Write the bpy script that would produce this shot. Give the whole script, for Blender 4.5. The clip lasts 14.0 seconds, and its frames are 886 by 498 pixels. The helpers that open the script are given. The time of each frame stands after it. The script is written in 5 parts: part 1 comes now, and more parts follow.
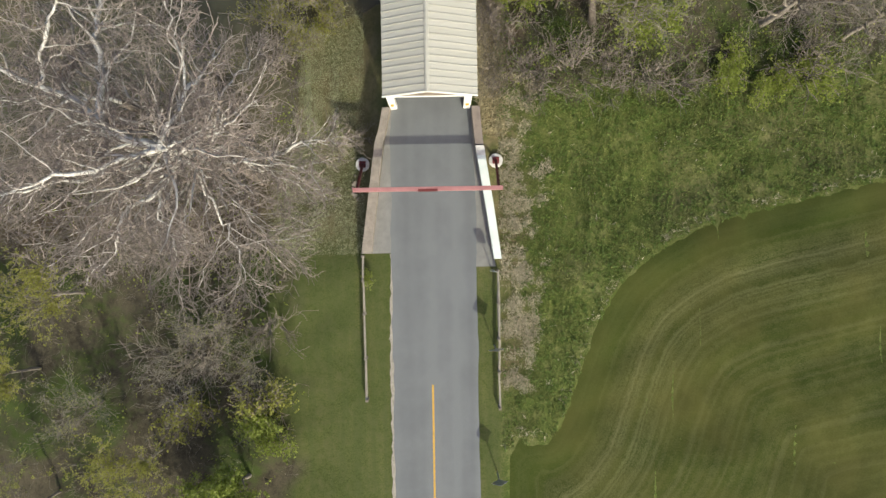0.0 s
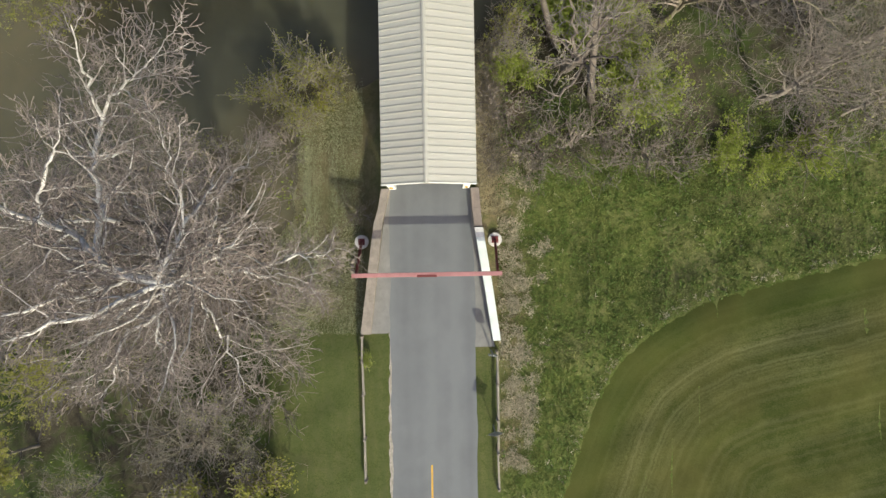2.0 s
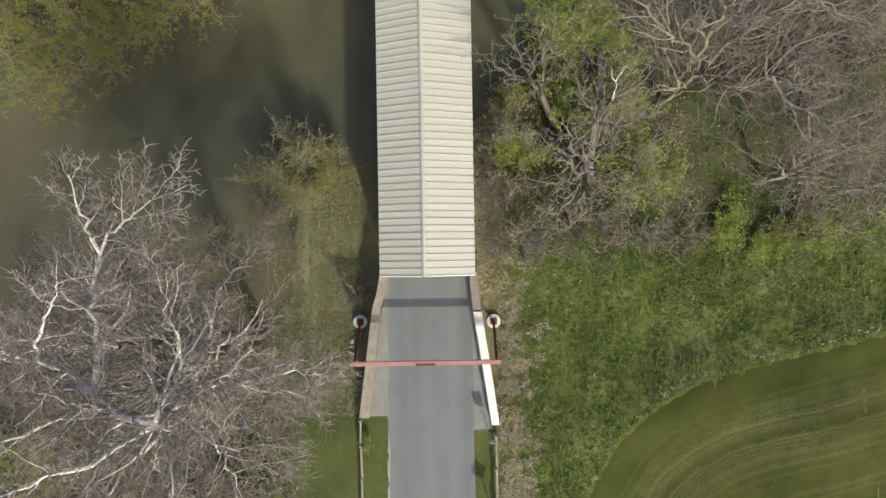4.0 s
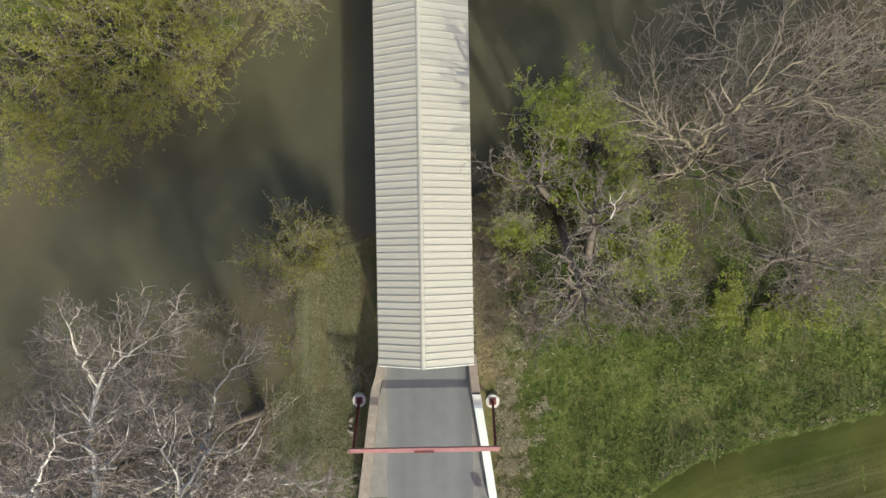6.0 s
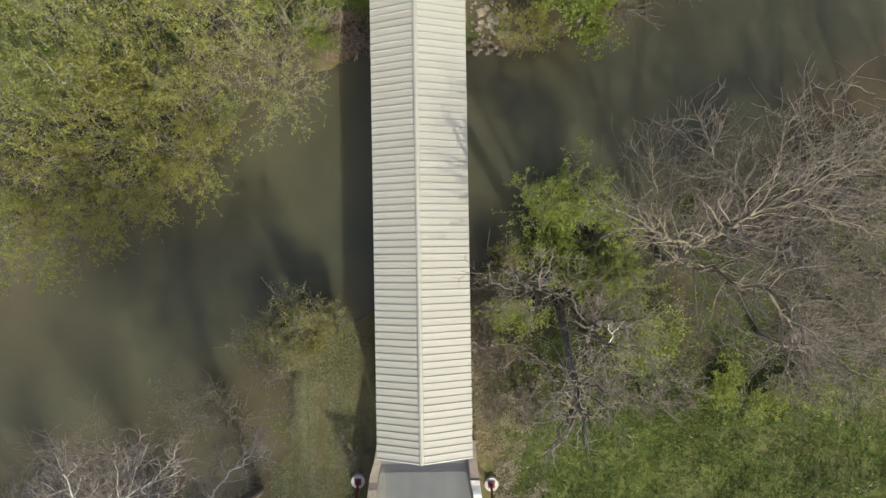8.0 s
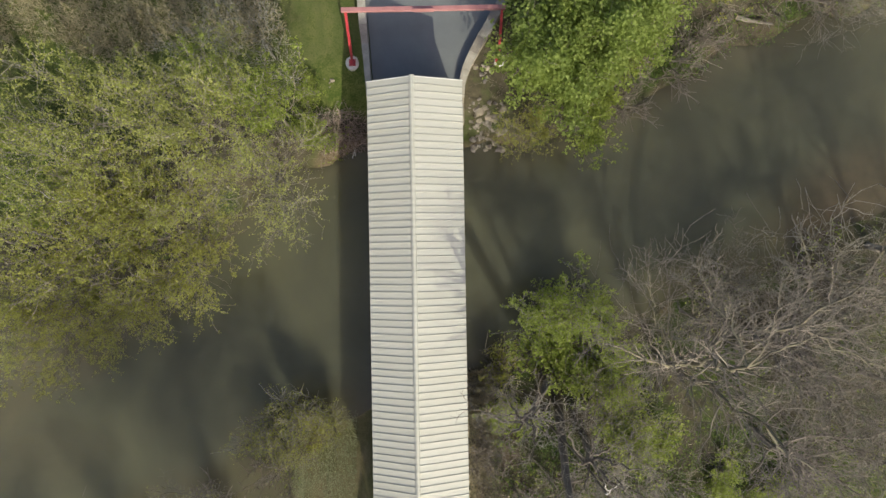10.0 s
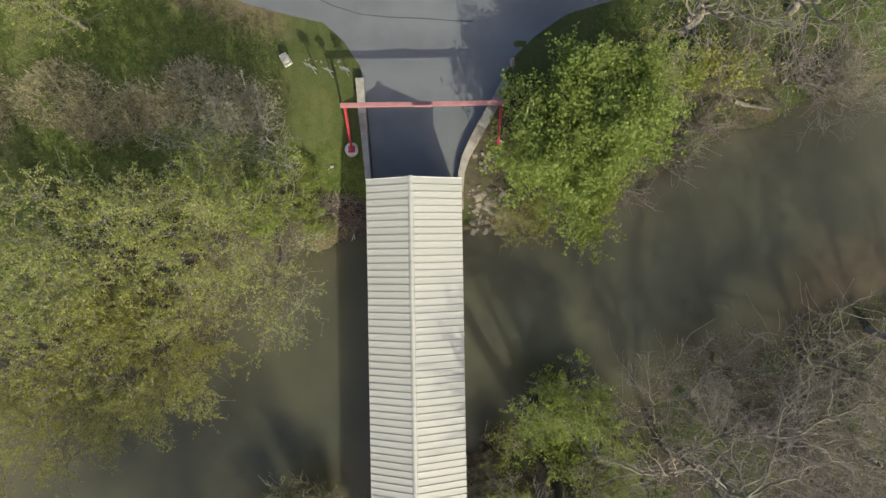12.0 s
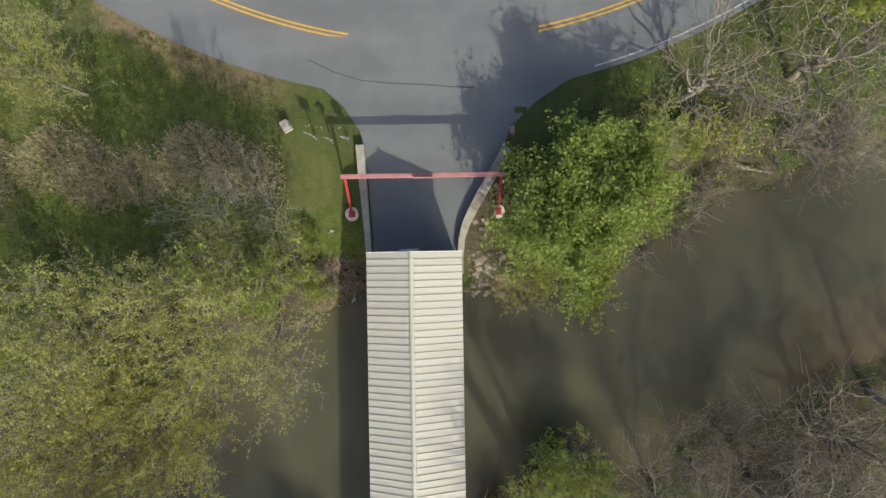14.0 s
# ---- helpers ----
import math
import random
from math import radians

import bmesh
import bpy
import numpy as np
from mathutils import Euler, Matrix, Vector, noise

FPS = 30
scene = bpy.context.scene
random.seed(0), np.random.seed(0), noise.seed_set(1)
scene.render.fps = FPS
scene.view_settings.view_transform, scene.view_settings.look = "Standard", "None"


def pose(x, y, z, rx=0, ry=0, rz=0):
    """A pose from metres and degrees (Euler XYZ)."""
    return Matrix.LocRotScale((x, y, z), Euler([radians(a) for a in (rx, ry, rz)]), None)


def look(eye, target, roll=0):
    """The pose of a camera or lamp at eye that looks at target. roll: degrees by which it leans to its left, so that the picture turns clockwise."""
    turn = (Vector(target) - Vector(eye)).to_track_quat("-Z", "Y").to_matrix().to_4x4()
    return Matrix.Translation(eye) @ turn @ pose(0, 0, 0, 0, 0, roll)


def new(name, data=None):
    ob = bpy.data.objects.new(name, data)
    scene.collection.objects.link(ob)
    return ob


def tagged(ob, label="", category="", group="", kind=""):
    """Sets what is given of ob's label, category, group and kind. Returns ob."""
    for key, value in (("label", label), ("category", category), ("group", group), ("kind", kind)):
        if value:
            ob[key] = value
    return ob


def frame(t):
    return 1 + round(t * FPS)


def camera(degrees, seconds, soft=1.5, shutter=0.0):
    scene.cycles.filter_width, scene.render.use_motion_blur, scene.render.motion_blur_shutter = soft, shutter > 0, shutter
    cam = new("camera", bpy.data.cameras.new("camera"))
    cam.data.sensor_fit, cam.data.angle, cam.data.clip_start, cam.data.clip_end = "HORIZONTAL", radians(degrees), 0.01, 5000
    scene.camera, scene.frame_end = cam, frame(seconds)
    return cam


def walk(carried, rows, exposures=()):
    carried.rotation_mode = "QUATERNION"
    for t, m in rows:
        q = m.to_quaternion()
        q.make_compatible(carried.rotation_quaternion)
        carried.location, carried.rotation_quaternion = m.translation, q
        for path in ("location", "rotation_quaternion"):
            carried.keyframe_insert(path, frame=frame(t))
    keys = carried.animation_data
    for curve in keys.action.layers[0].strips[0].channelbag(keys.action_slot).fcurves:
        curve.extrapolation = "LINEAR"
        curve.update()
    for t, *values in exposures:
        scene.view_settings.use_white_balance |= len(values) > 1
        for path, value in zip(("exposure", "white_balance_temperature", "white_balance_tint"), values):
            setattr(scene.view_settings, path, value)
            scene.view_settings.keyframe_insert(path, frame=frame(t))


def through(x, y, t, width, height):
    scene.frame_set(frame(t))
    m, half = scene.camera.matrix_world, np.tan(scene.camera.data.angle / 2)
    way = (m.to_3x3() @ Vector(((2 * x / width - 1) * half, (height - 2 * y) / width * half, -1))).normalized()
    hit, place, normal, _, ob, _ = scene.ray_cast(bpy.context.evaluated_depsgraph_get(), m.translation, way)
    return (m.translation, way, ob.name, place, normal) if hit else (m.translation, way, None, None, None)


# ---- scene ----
# ---------------------------------------------------------------- camera
cam = camera(72.0, 14.0, soft=1.5)
# seconds, x, y of a drone that looks straight down from one height
ROWS = [
    (0.0, 0.85, -9.83), (0.5, 0.89, -8.47), (1.0, 0.93, -7.07), (1.5, 0.97, -5.63), (2.0, 1.01, -4.16),
    (2.5, 1.05, -2.66), (3.0, 1.10, -1.19), (5.5, 1.33, 5.98), (6.0, 1.37, 7.42), (6.5, 1.42, 8.84),
    (7.0, 1.46, 10.26), (9.5, 1.76, 18.73), (10.0, 1.83, 20.65), (10.5, 1.88, 22.46), (11.0, 1.92, 24.11),
    (11.5, 1.95, 25.58), (12.0, 1.98, 26.91), (12.5, 2.00, 28.16), (13.0, 2.02, 29.34), (13.5, 2.03, 30.48),
    (14.0, 2.04, 31.59),
]
walk(cam, [(t, pose(x, y, 43.14, 0.155, 0.085, -0.96)) for t, x, y in ROWS])

# ---------------------------------------------------------------- sky, sun, exposure
SUN_WAY = Vector((-2.42, 7.24, -5.3)).normalized()      # the way the sunlight travels
world = bpy.data.worlds.new("sky")
world.use_nodes = True
scene.world = world
wn, wl = world.node_tree.nodes, world.node_tree.links
sky = wn.new("ShaderNodeTexSky")
sky.sky_type, sky.sun_disc = "NISHITA", False
sky.sun_elevation = math.asin(-SUN_WAY.z)
sky.sun_rotation = math.atan2(-SUN_WAY.x, -SUN_WAY.y)
sky.air_density, sky.dust_density, sky.ozone_density = 0.8, 3.5, 0.6
wl.new(sky.outputs[0], wn["Background"].inputs[0])
wn["Background"].inputs[1].default_value = 0.15
sun = new("sun", bpy.data.lights.new("sun", "SUN"))
sun.data.energy, sun.data.angle, sun.data.color = 2.80, radians(0.46), (1.0, 0.99, 0.78)
sun.matrix_world = look((60, -180, 130), Vector((60, -180, 130)) + SUN_WAY)
scene.view_settings.exposure = 0.62


# ---------------------------------------------------------------- node helpers
def shader(name, rough=0.8, metal=0.0, spec=0.3):
    m = bpy.data.materials.new(name)
    m.use_nodes = True
    nt = m.node_tree
    b = nt.nodes["Principled BSDF"]
    b.inputs["Roughness"].default_value = rough
    b.inputs["Metallic"].default_value = metal
    b.inputs["Specular IOR Level"].default_value = spec
    return m, nt, b


def where(nt, scale=(1, 1, 1), own=False):
    n = nt.nodes.new("ShaderNodeTexCoord" if own else "ShaderNodeNewGeometry")
    mp = nt.nodes.new("ShaderNodeMapping")
    mp.inputs["Scale"].default_value = scale
    nt.links.new(n.outputs["Object" if own else "Position"], mp.inputs[0])
    return mp.outputs[0]


def grain(nt, vec, scale, detail=4.0, rough=0.6, dist=0.0):
    n = nt.nodes.new("ShaderNodeTexNoise")
    n.inputs["Scale"].default_value, n.inputs["Detail"].default_value = scale, detail
    n.inputs["Roughness"].default_value, n.inputs["Distortion"].default_value = rough, dist
    nt.links.new(vec, n.inputs["Vector"])
    return n.outputs[0]


def ramp(nt, value, stops):
    n = nt.nodes.new("ShaderNodeValToRGB")
    el = n.color_ramp.elements
    while len(el) < len(stops):
        el.new(0.5)
    for e, (p, c) in zip(el, stops):
        e.position = p
        e.color = (c, c, c, 1) if isinstance(c, (int, float)) else (*c, 1)
    nt.links.new(value, n.inputs[0])
    return n.outputs[0]


def mix(nt, fac, a, b, how="MIX"):
    n = nt.nodes.new("ShaderNodeMix")
    n.data_type, n.blend_type = "RGBA", how
    for slot, v in ((0, fac), (6, a), (7, b)):
        if isinstance(v, (int, float)):
            n.inputs[slot].default_value = v if slot == 0 else (v, v, v, 1)
        elif isinstance(v, tuple):
            n.inputs[slot].default_value = (*v, 1)
        else:
            nt.links.new(v, n.inputs[slot])
    return n.outputs[2]


def calc(nt, how, a, b=0.0):
    n = nt.nodes.new("ShaderNodeMath")
    n.operation = how
    for i, v in enumerate((a, b)):
        if isinstance(v, (int, float)):
            n.inputs[i].default_value = v
        else:
            nt.links.new(v, n.inputs[i])
    return n.outputs[0]


def bump(nt, b, height, strength=0.3, distance=0.02):
    n = nt.nodes.new("ShaderNodeBump")
    n.inputs["Strength"].default_value, n.inputs["Distance"].default_value = strength, distance
    nt.links.new(height, n.inputs["Height"])
    nt.links.new(n.outputs[0], b.inputs["Normal"])


def worn(name, light, dark, scale=3.0, fine=40.0, rough=0.8, metal=0.0, spec=0.3, relief=0.25, depth=0.01, own=False, stretch=(1, 1, 1)):
    """A surface with broad stains and fine grain between two tones."""
    m, nt, b = shader(name, rough, metal, spec)
    p = where(nt, stretch, own)
    broad, small = grain(nt, p, scale, 5, 0.65), grain(nt, p, fine, 3, 0.7)
    f = ramp(nt, mix(nt, 0.4, broad, small), [(0.36, 0.0), (0.64, 1.0)])
    nt.links.new(mix(nt, f, dark, light), b.inputs["Base Color"])
    bump(nt, b, small, relief, depth)
    return m


# ---------------------------------------------------------------- materials
def ground_material():
    m, nt, b = shader("ground_cover", 0.95, 0, 0.1)
    p = where(nt)
    at = nt.nodes.new("ShaderNodeAttribute")
    at.attribute_name = "cover"
    sep = nt.nodes.new("ShaderNodeSeparateColor")
    nt.links.new(at.outputs["Color"], sep.inputs[0])
    big, mid, tiny = grain(nt, p, 0.22, 4, 0.6), grain(nt, p, 1.5, 5, 0.7, 0.4), grain(nt, p, 9.0, 4, 0.75)
    soft = mix(nt, 0.5, mid, tiny)
    # rough meadow: greens with straw
    meadow = mix(nt, ramp(nt, soft, [(0.43, 0.0), (0.58, 1.0)]), (0.050, 0.075, 0.015), (0.122, 0.134, 0.040))
    meadow = mix(nt, ramp(nt, mix(nt, 0.45, big, soft), [(0.50, 0.0), (0.68, 0.7)]), meadow, (0.19, 0.165, 0.088))
    # mown grass
    lawn = mix(nt, ramp(nt, mix(nt, 0.6, big, tiny), [(0.40, 0.0), (0.60, 1.0)]), (0.050, 0.066, 0.017), (0.100, 0.108, 0.037))
    lawn = mix(nt, ramp(nt, mid, [(0.44, 0.0), (0.64, 0.6)]), lawn, (0.098, 0.098, 0.042))
    lawn = mix(nt, ramp(nt, soft, [(0.36, 0.55), (0.47, 0.0)]), lawn, (0.036, 0.052, 0.012))
    mown = grain(nt, where(nt, (1.0, 0.06, 1.0)), 1.6, 3, 0.6)
    lawn = mix(nt, ramp(nt, mown, [(0.42, 0.45), (0.62, 0.0)]), lawn, (0.056, 0.074, 0.024))
    # leaf litter of the wood
    litter = mix(nt, ramp(nt, soft, [(0.38, 0.0), (0.62, 1.0)]), (0.036, 0.032, 0.021), (0.108, 0.092, 0.061))
    litter = mix(nt, ramp(nt, mix(nt, 0.35, big, mid), [(0.48, 0.0), (0.60, 0.85)]), litter, (0.045, 0.070, 0.014))
    # bare bank soil
    mud = mix(nt, ramp(nt, soft, [(0.35, 0.0), (0.65, 1.0)]), (0.10, 0.068, 0.042), (0.26, 0.195, 0.125))
    c = mix(nt, sep.outputs[0], meadow, lawn)
    c = mix(nt, sep.outputs[1], c, litter)
    c = mix(nt, sep.outputs[2], c, mud)
    nt.links.new(c, b.inputs["Base Color"])
    bump(nt, b, soft, 0.6, 0.12)
    return m


def field_material():
    """Mown hay field: rings left by the mower follow its rounded corner."""
    m, nt, b = shader("mown_field", 0.95, 0, 0.1)
    at = nt.nodes.new("ShaderNodeAttribute")
    at.attribute_name = "ring"
    p = where(nt)
    big, mid, tiny = grain(nt, p, 0.12, 4, 0.6), grain(nt, p, 0.9, 5, 0.7), grain(nt, p, 10.0, 4, 0.75)
    comb = nt.nodes.new("ShaderNodeCombineXYZ")
    wob = calc(nt, "ADD", at.outputs["Fac"], calc(nt, "MULTIPLY", mid, 0.55))
    nt.links.new(wob, comb.inputs[0])
    ring = mix(nt, 0.28, grain(nt, comb.outputs[0], 1.1, 4, 0.75), tiny)
    swath = nt.nodes.new("ShaderNodeTexWave")
    swath.inputs["Scale"].default_value, swath.inputs["Distortion"].default_value = 0.42, 1.4
    swath.inputs["Detail"].default_value, swath.inputs["Detail Scale"].default_value = 3.0, 1.5
    nt.links.new(comb.outputs[0], swath.inputs["Vector"])
    ring = mix(nt, calc(nt, "MULTIPLY", grain(nt, p, 0.25, 3, 0.6), 0.13), ring, swath.outputs["Fac"])
    c = mix(nt, ramp(nt, mix(nt, 0.45, tiny, mid), [(0.41, 0.0), (0.59, 1.0)]), (0.027, 0.038, 0.007), (0.054, 0.061, 0.016))
    c = mix(nt, ramp(nt, ring, [(0.47, 0.0), (0.70, 0.55)]), c, (0.106, 0.100, 0.047))
    # cut straw lies thickest a few metres in; the outermost round is greener
    far = calc(nt, "DIVIDE", at.outputs["Fac"], 10.0)
    straw = ramp(nt, far, [(0.26, 0.0), (0.40, 1.0), (0.62, 0.8), (0.85, 0.0)])
    rows = ramp(nt, mix(nt, 0.35, grain(nt, comb.outputs[0], 1.9, 2, 0.6), tiny), [(0.46, 0.0), (0.60, 0.6)])
    c = mix(nt, calc(nt, "MULTIPLY", straw, rows), c, (0.125, 0.118, 0.058))
    c = mix(nt, ramp(nt, far, [(0.16, 0.5), (0.32, 0.0)]), c, (0.040, 0.056, 0.010))
    c = mix(nt, ramp(nt, ring, [(0.28, 0.55), (0.46, 0.0)]), c, (0.034, 0.052, 0.008))
    c = mix(nt, ramp(nt, big, [(0.42, 0.0), (0.68, 0.55)]), c, (0.078, 0.072, 0.020))
    nt.links.new(c, b.inputs["Base Color"])
    bump(nt, b, mix(nt, 0.5, tiny, mid), 0.5, 0.06)
    return m


def asphalt_material(name, tone=1.0, lane=(1.1, 0.02, 1)):
    m, nt, b = shader(name, 0.85, 0, 0.3)
    p, along = where(nt), where(nt, lane)
    fine, broad, lanes = grain(nt, p, 45, 3, 0.8), grain(nt, p, 0.35, 5, 0.65), grain(nt, along, 0.8, 1, 0.4)
    c = mix(nt, ramp(nt, fine, [(0.3, 0.0), (0.7, 1.0)]), (0.141 * tone, 0.147 * tone, 0.150 * tone), (0.199 * tone, 0.207 * tone, 0.210 * tone))
    c = mix(nt, ramp(nt, mix(nt, 0.5, broad, lanes), [(0.38, 0.65), (0.58, 0.0)]), c, (0.119 * tone, 0.125 * tone, 0.130 * tone))
    nt.links.new(c, b.inputs["Base Color"])
    bump(nt, b, fine, 0.3, 0.006)
    return m


def water_material():
    m, nt, b = shader("creek_water", 0.15, 0, 0.25)
    at = nt.nodes.new("ShaderNodeAttribute")
    at.attribute_name = "shoal"
    p = where(nt)
    broad, mid, ripple = grain(nt, p, 0.10, 4, 0.55, 0.6), grain(nt, p, 0.5, 4, 0.6), grain(nt, p, 5.0, 3, 0.6)
    c = mix(nt, ramp(nt, broad, [(0.36, 0.0), (0.66, 1.0)]), (0.066, 0.065, 0.041), (0.094, 0.090, 0.054))
    sand = mix(nt, ramp(nt, mid, [(0.35, 0.0), (0.65, 1.0)]), (0.078, 0.061, 0.035), (0.112, 0.084, 0.048))
    c = mix(nt, at.outputs["Fac"], c, sand)
    nt.links.new(c, b.inputs["Base Color"])
    b.subsurface_method = "BURLEY"
    b.inputs["Subsurface Weight"].default_value = 1.0
    b.inputs["Subsurface Radius"].default_value = (1.0, 0.9, 0.6)
    b.inputs["Subsurface Scale"].default_value = 1.8
    bump(nt, b, ripple, 0.12, 0.02)
    return m


def leaf_material(name, dark, light, through=0.45):
    m, nt, b = shader(name, 0.6, 0, 0.25)
    g = nt.nodes.new("ShaderNodeNewGeometry")
    p = where(nt)
    f = mix(nt, 0.5, grain(nt, p, 0.6, 3, 0.6), g.outputs["Random Per Island"])
    c = mix(nt, ramp(nt, f, [(0.25, 0.0), (0.75, 1.0)]), dark, light)
    nt.links.new(c, b.inputs["Base Color"])
    t = nt.nodes.new("ShaderNodeBsdfTranslucent")
    nt.links.new(c, t.inputs[0])
    s = nt.nodes.new("ShaderNodeMixShader")
    s.inputs[0].default_value = through
    nt.links.new(b.outputs[0], s.inputs[1])
    nt.links.new(t.outputs[0], s.inputs[2])
    nt.links.new(s.outputs[0], nt.nodes["Material Output"].inputs[0])
    return m


def roof_material():
    m, nt, b = shader("cream_roof_metal", 0.55, 0.0, 0.4)
    p = where(nt)
    inf = nt.nodes.new("ShaderNodeObjectInfo")
    streak = grain(nt, where(nt, (0.6, 9.0, 1)), 2.0, 4, 0.7)
    fine = grain(nt, p, 30, 3, 0.7)
    c = mix(nt, inf.outputs["Random"], (0.405, 0.391, 0.332), (0.440, 0.425, 0.368))
    c = mix(nt, ramp(nt, mix(nt, 0.3, streak, fine), [(0.34, 0.35), (0.52, 0.0)]), c, (0.335, 0.317, 0.262))
    nt.links.new(c, b.inputs["Base Color"])
    bump(nt, b, grain(nt, p, 1.5, 2, 0.5), 0.12, 0.03)
    return m


GROUND, FIELD, WATER = ground_material(), field_material(), water_material()
ASPHALT, NEW_ASPHALT = asphalt_material("old_asphalt", 0.88), asphalt_material("north_asphalt", 0.88, (0.12, 0.5, 1))
ROOF = roof_material()
WHITE = worn("white_paint", (0.78, 0.78, 0.74), (0.60, 0.60, 0.55), 1.2, 25, 0.6, spec=0.4)
CAP_WHITE = worn("white_wall_paint", (0.66, 0.70, 0.655), (0.54, 0.58, 0.54), 0.9, 18, 0.7)
STONE = worn("tan_stone", (0.33, 0.28, 0.22), (0.17, 0.145, 0.115), 2.5, 14, 0.9, relief=0.5, depth=0.03)
CONCRETE = worn("weathered_concrete", (0.34, 0.32, 0.28), (0.20, 0.19, 0.165), 1.3, 22, 0.9)
PALE_CONCRETE = worn("pale_concrete", (0.62, 0.60, 0.56), (0.42, 0.40, 0.37), 2.5, 30, 0.9)
SHOULDER = worn("road_shoulder_concrete", (0.232, 0.226, 0.21), (0.15, 0.147, 0.138), 1.1, 25, 0.9)
GRAVEL = worn("pale_gravel", (0.42, 0.38, 0.32), (0.19, 0.17, 0.13), 6, 30, 0.95, relief=0.6, depth=0.03)
RED = worn("faded_red_paint", (0.39, 0.185, 0.178), (0.30, 0.13, 0.125), 1.5, 22, 0.55, spec=0.4)
BRIGHT_RED = worn("red_paint", (0.42, 0.04, 0.05), (0.24, 0.022, 0.03), 1.5, 22, 0.5, spec=0.4)
DARK_RED = worn("dark_red_paint", (0.16, 0.035, 0.03), (0.10, 0.02, 0.02), 1.5, 22, 0.6)
YELLOW = worn("yellow_road_paint", (0.62, 0.36, 0.045), (0.42, 0.25, 0.05), 3, 30, 0.8)
ROAD_WHITE = worn("white_road_paint", (0.50, 0.50, 0.48), (0.26, 0.26, 0.25), 3, 30, 0.8)
TAR = worn("road_tar", (0.075, 0.078, 0.082), (0.05, 0.052, 0.055), 3, 30, 0.7)
RAIL_WOOD = worn("grey_fence_wood", (0.36, 0.32, 0.26), (0.16, 0.14, 0.11), 2, 30, 0.9, stretch=(4, 0.5, 4))
DECK_WOOD = worn("deck_planks", (0.22, 0.18, 0.14), (0.12, 0.10, 0.08), 2, 25, 0.9)
WHITE_BARK = worn("white_sycamore_bark", (0.72, 0.70, 0.65), (0.23, 0.205, 0.175), 2.6, 12, 0.85, relief=0.4)
SYC_BOUGH = worn("mottled_sycamore_boughs", (0.66, 0.63, 0.58), (0.23, 0.20, 0.175), 1.2, 7, 0.85, relief=0.4)
GREY_BARK = worn("grey_bark", (0.285, 0.25, 0.205), (0.14, 0.118, 0.096), 1.5, 14, 0.9, relief=0.5)
PALE_TWIG = worn("pale_twigs", (0.33, 0.298, 0.245), (0.16, 0.142, 0.118), 0.6, 5, 0.9)
BROWN_TWIG = worn("brown_twigs", (0.32, 0.272, 0.218), (0.145, 0.120, 0.096), 0.6, 5, 0.9)
TRUNK_BARK = worn("brown_trunk_bark", (0.165, 0.138, 0.112), (0.075, 0.062, 0.052), 1.5, 12, 0.9, relief=0.5)
BLEACHED = worn("bleached_twigs", (0.45, 0.42, 0.36), (0.21, 0.19, 0.16), 0.8, 6, 0.9)
DARK_TWIG = worn("dull_brown_twigs", (0.255, 0.218, 0.182), (0.12, 0.10, 0.084), 0.6, 5, 0.9)
MOSS_BARK = worn("lichen_bark", (0.225, 0.20, 0.128), (0.105, 0.09, 0.07), 0.9, 8, 0.9, relief=0.5)
LEAF_GREEN = leaf_material("spring_leaves", (0.175, 0.228, 0.045), (0.315, 0.380, 0.100), 0.6)
LEAF_BUD = leaf_material("young_buds", (0.185, 0.205, 0.045), (0.42, 0.435, 0.125), 0.5)
LEAF_OLIVE = leaf_material("olive_buds", (0.15, 0.158, 0.030), (0.37, 0.37, 0.088), 0.5)
LEAF_LIME = leaf_material("lime_leaves", (0.145, 0.185, 0.026), (0.30, 0.35, 0.075), 0.5)
BLADES = leaf_material("meadow_blades", (0.064, 0.094, 0.018), (0.205, 0.224, 0.068), 0.3)
STRAW = leaf_material("straw_blades", (0.35, 0.31, 0.215), (0.60, 0.54, 0.40), 0.35)
LEAF_WEED = leaf_material("weed_leaves", (0.070, 0.115, 0.024), (0.145, 0.195, 0.045))
SYC_TWIG = worn("sycamore_twigs", (0.315, 0.268, 0.235), (0.12, 0.098, 0.087), 0.9, 6, 0.9)
DULL_BLADES = leaf_material("dull_blades", (0.25, 0.27, 0.145), (0.47, 0.465, 0.30), 0.4)
LIGHT_CAP = worn("light_coping", (0.41, 0.375, 0.315), (0.25, 0.225, 0.185), 1.8, 16, 0.9, relief=0.4, depth=0.02)
DEAD_WEED = leaf_material("dead_weeds", (0.30, 0.262, 0.160), (0.56, 0.49, 0.31), 0.4)


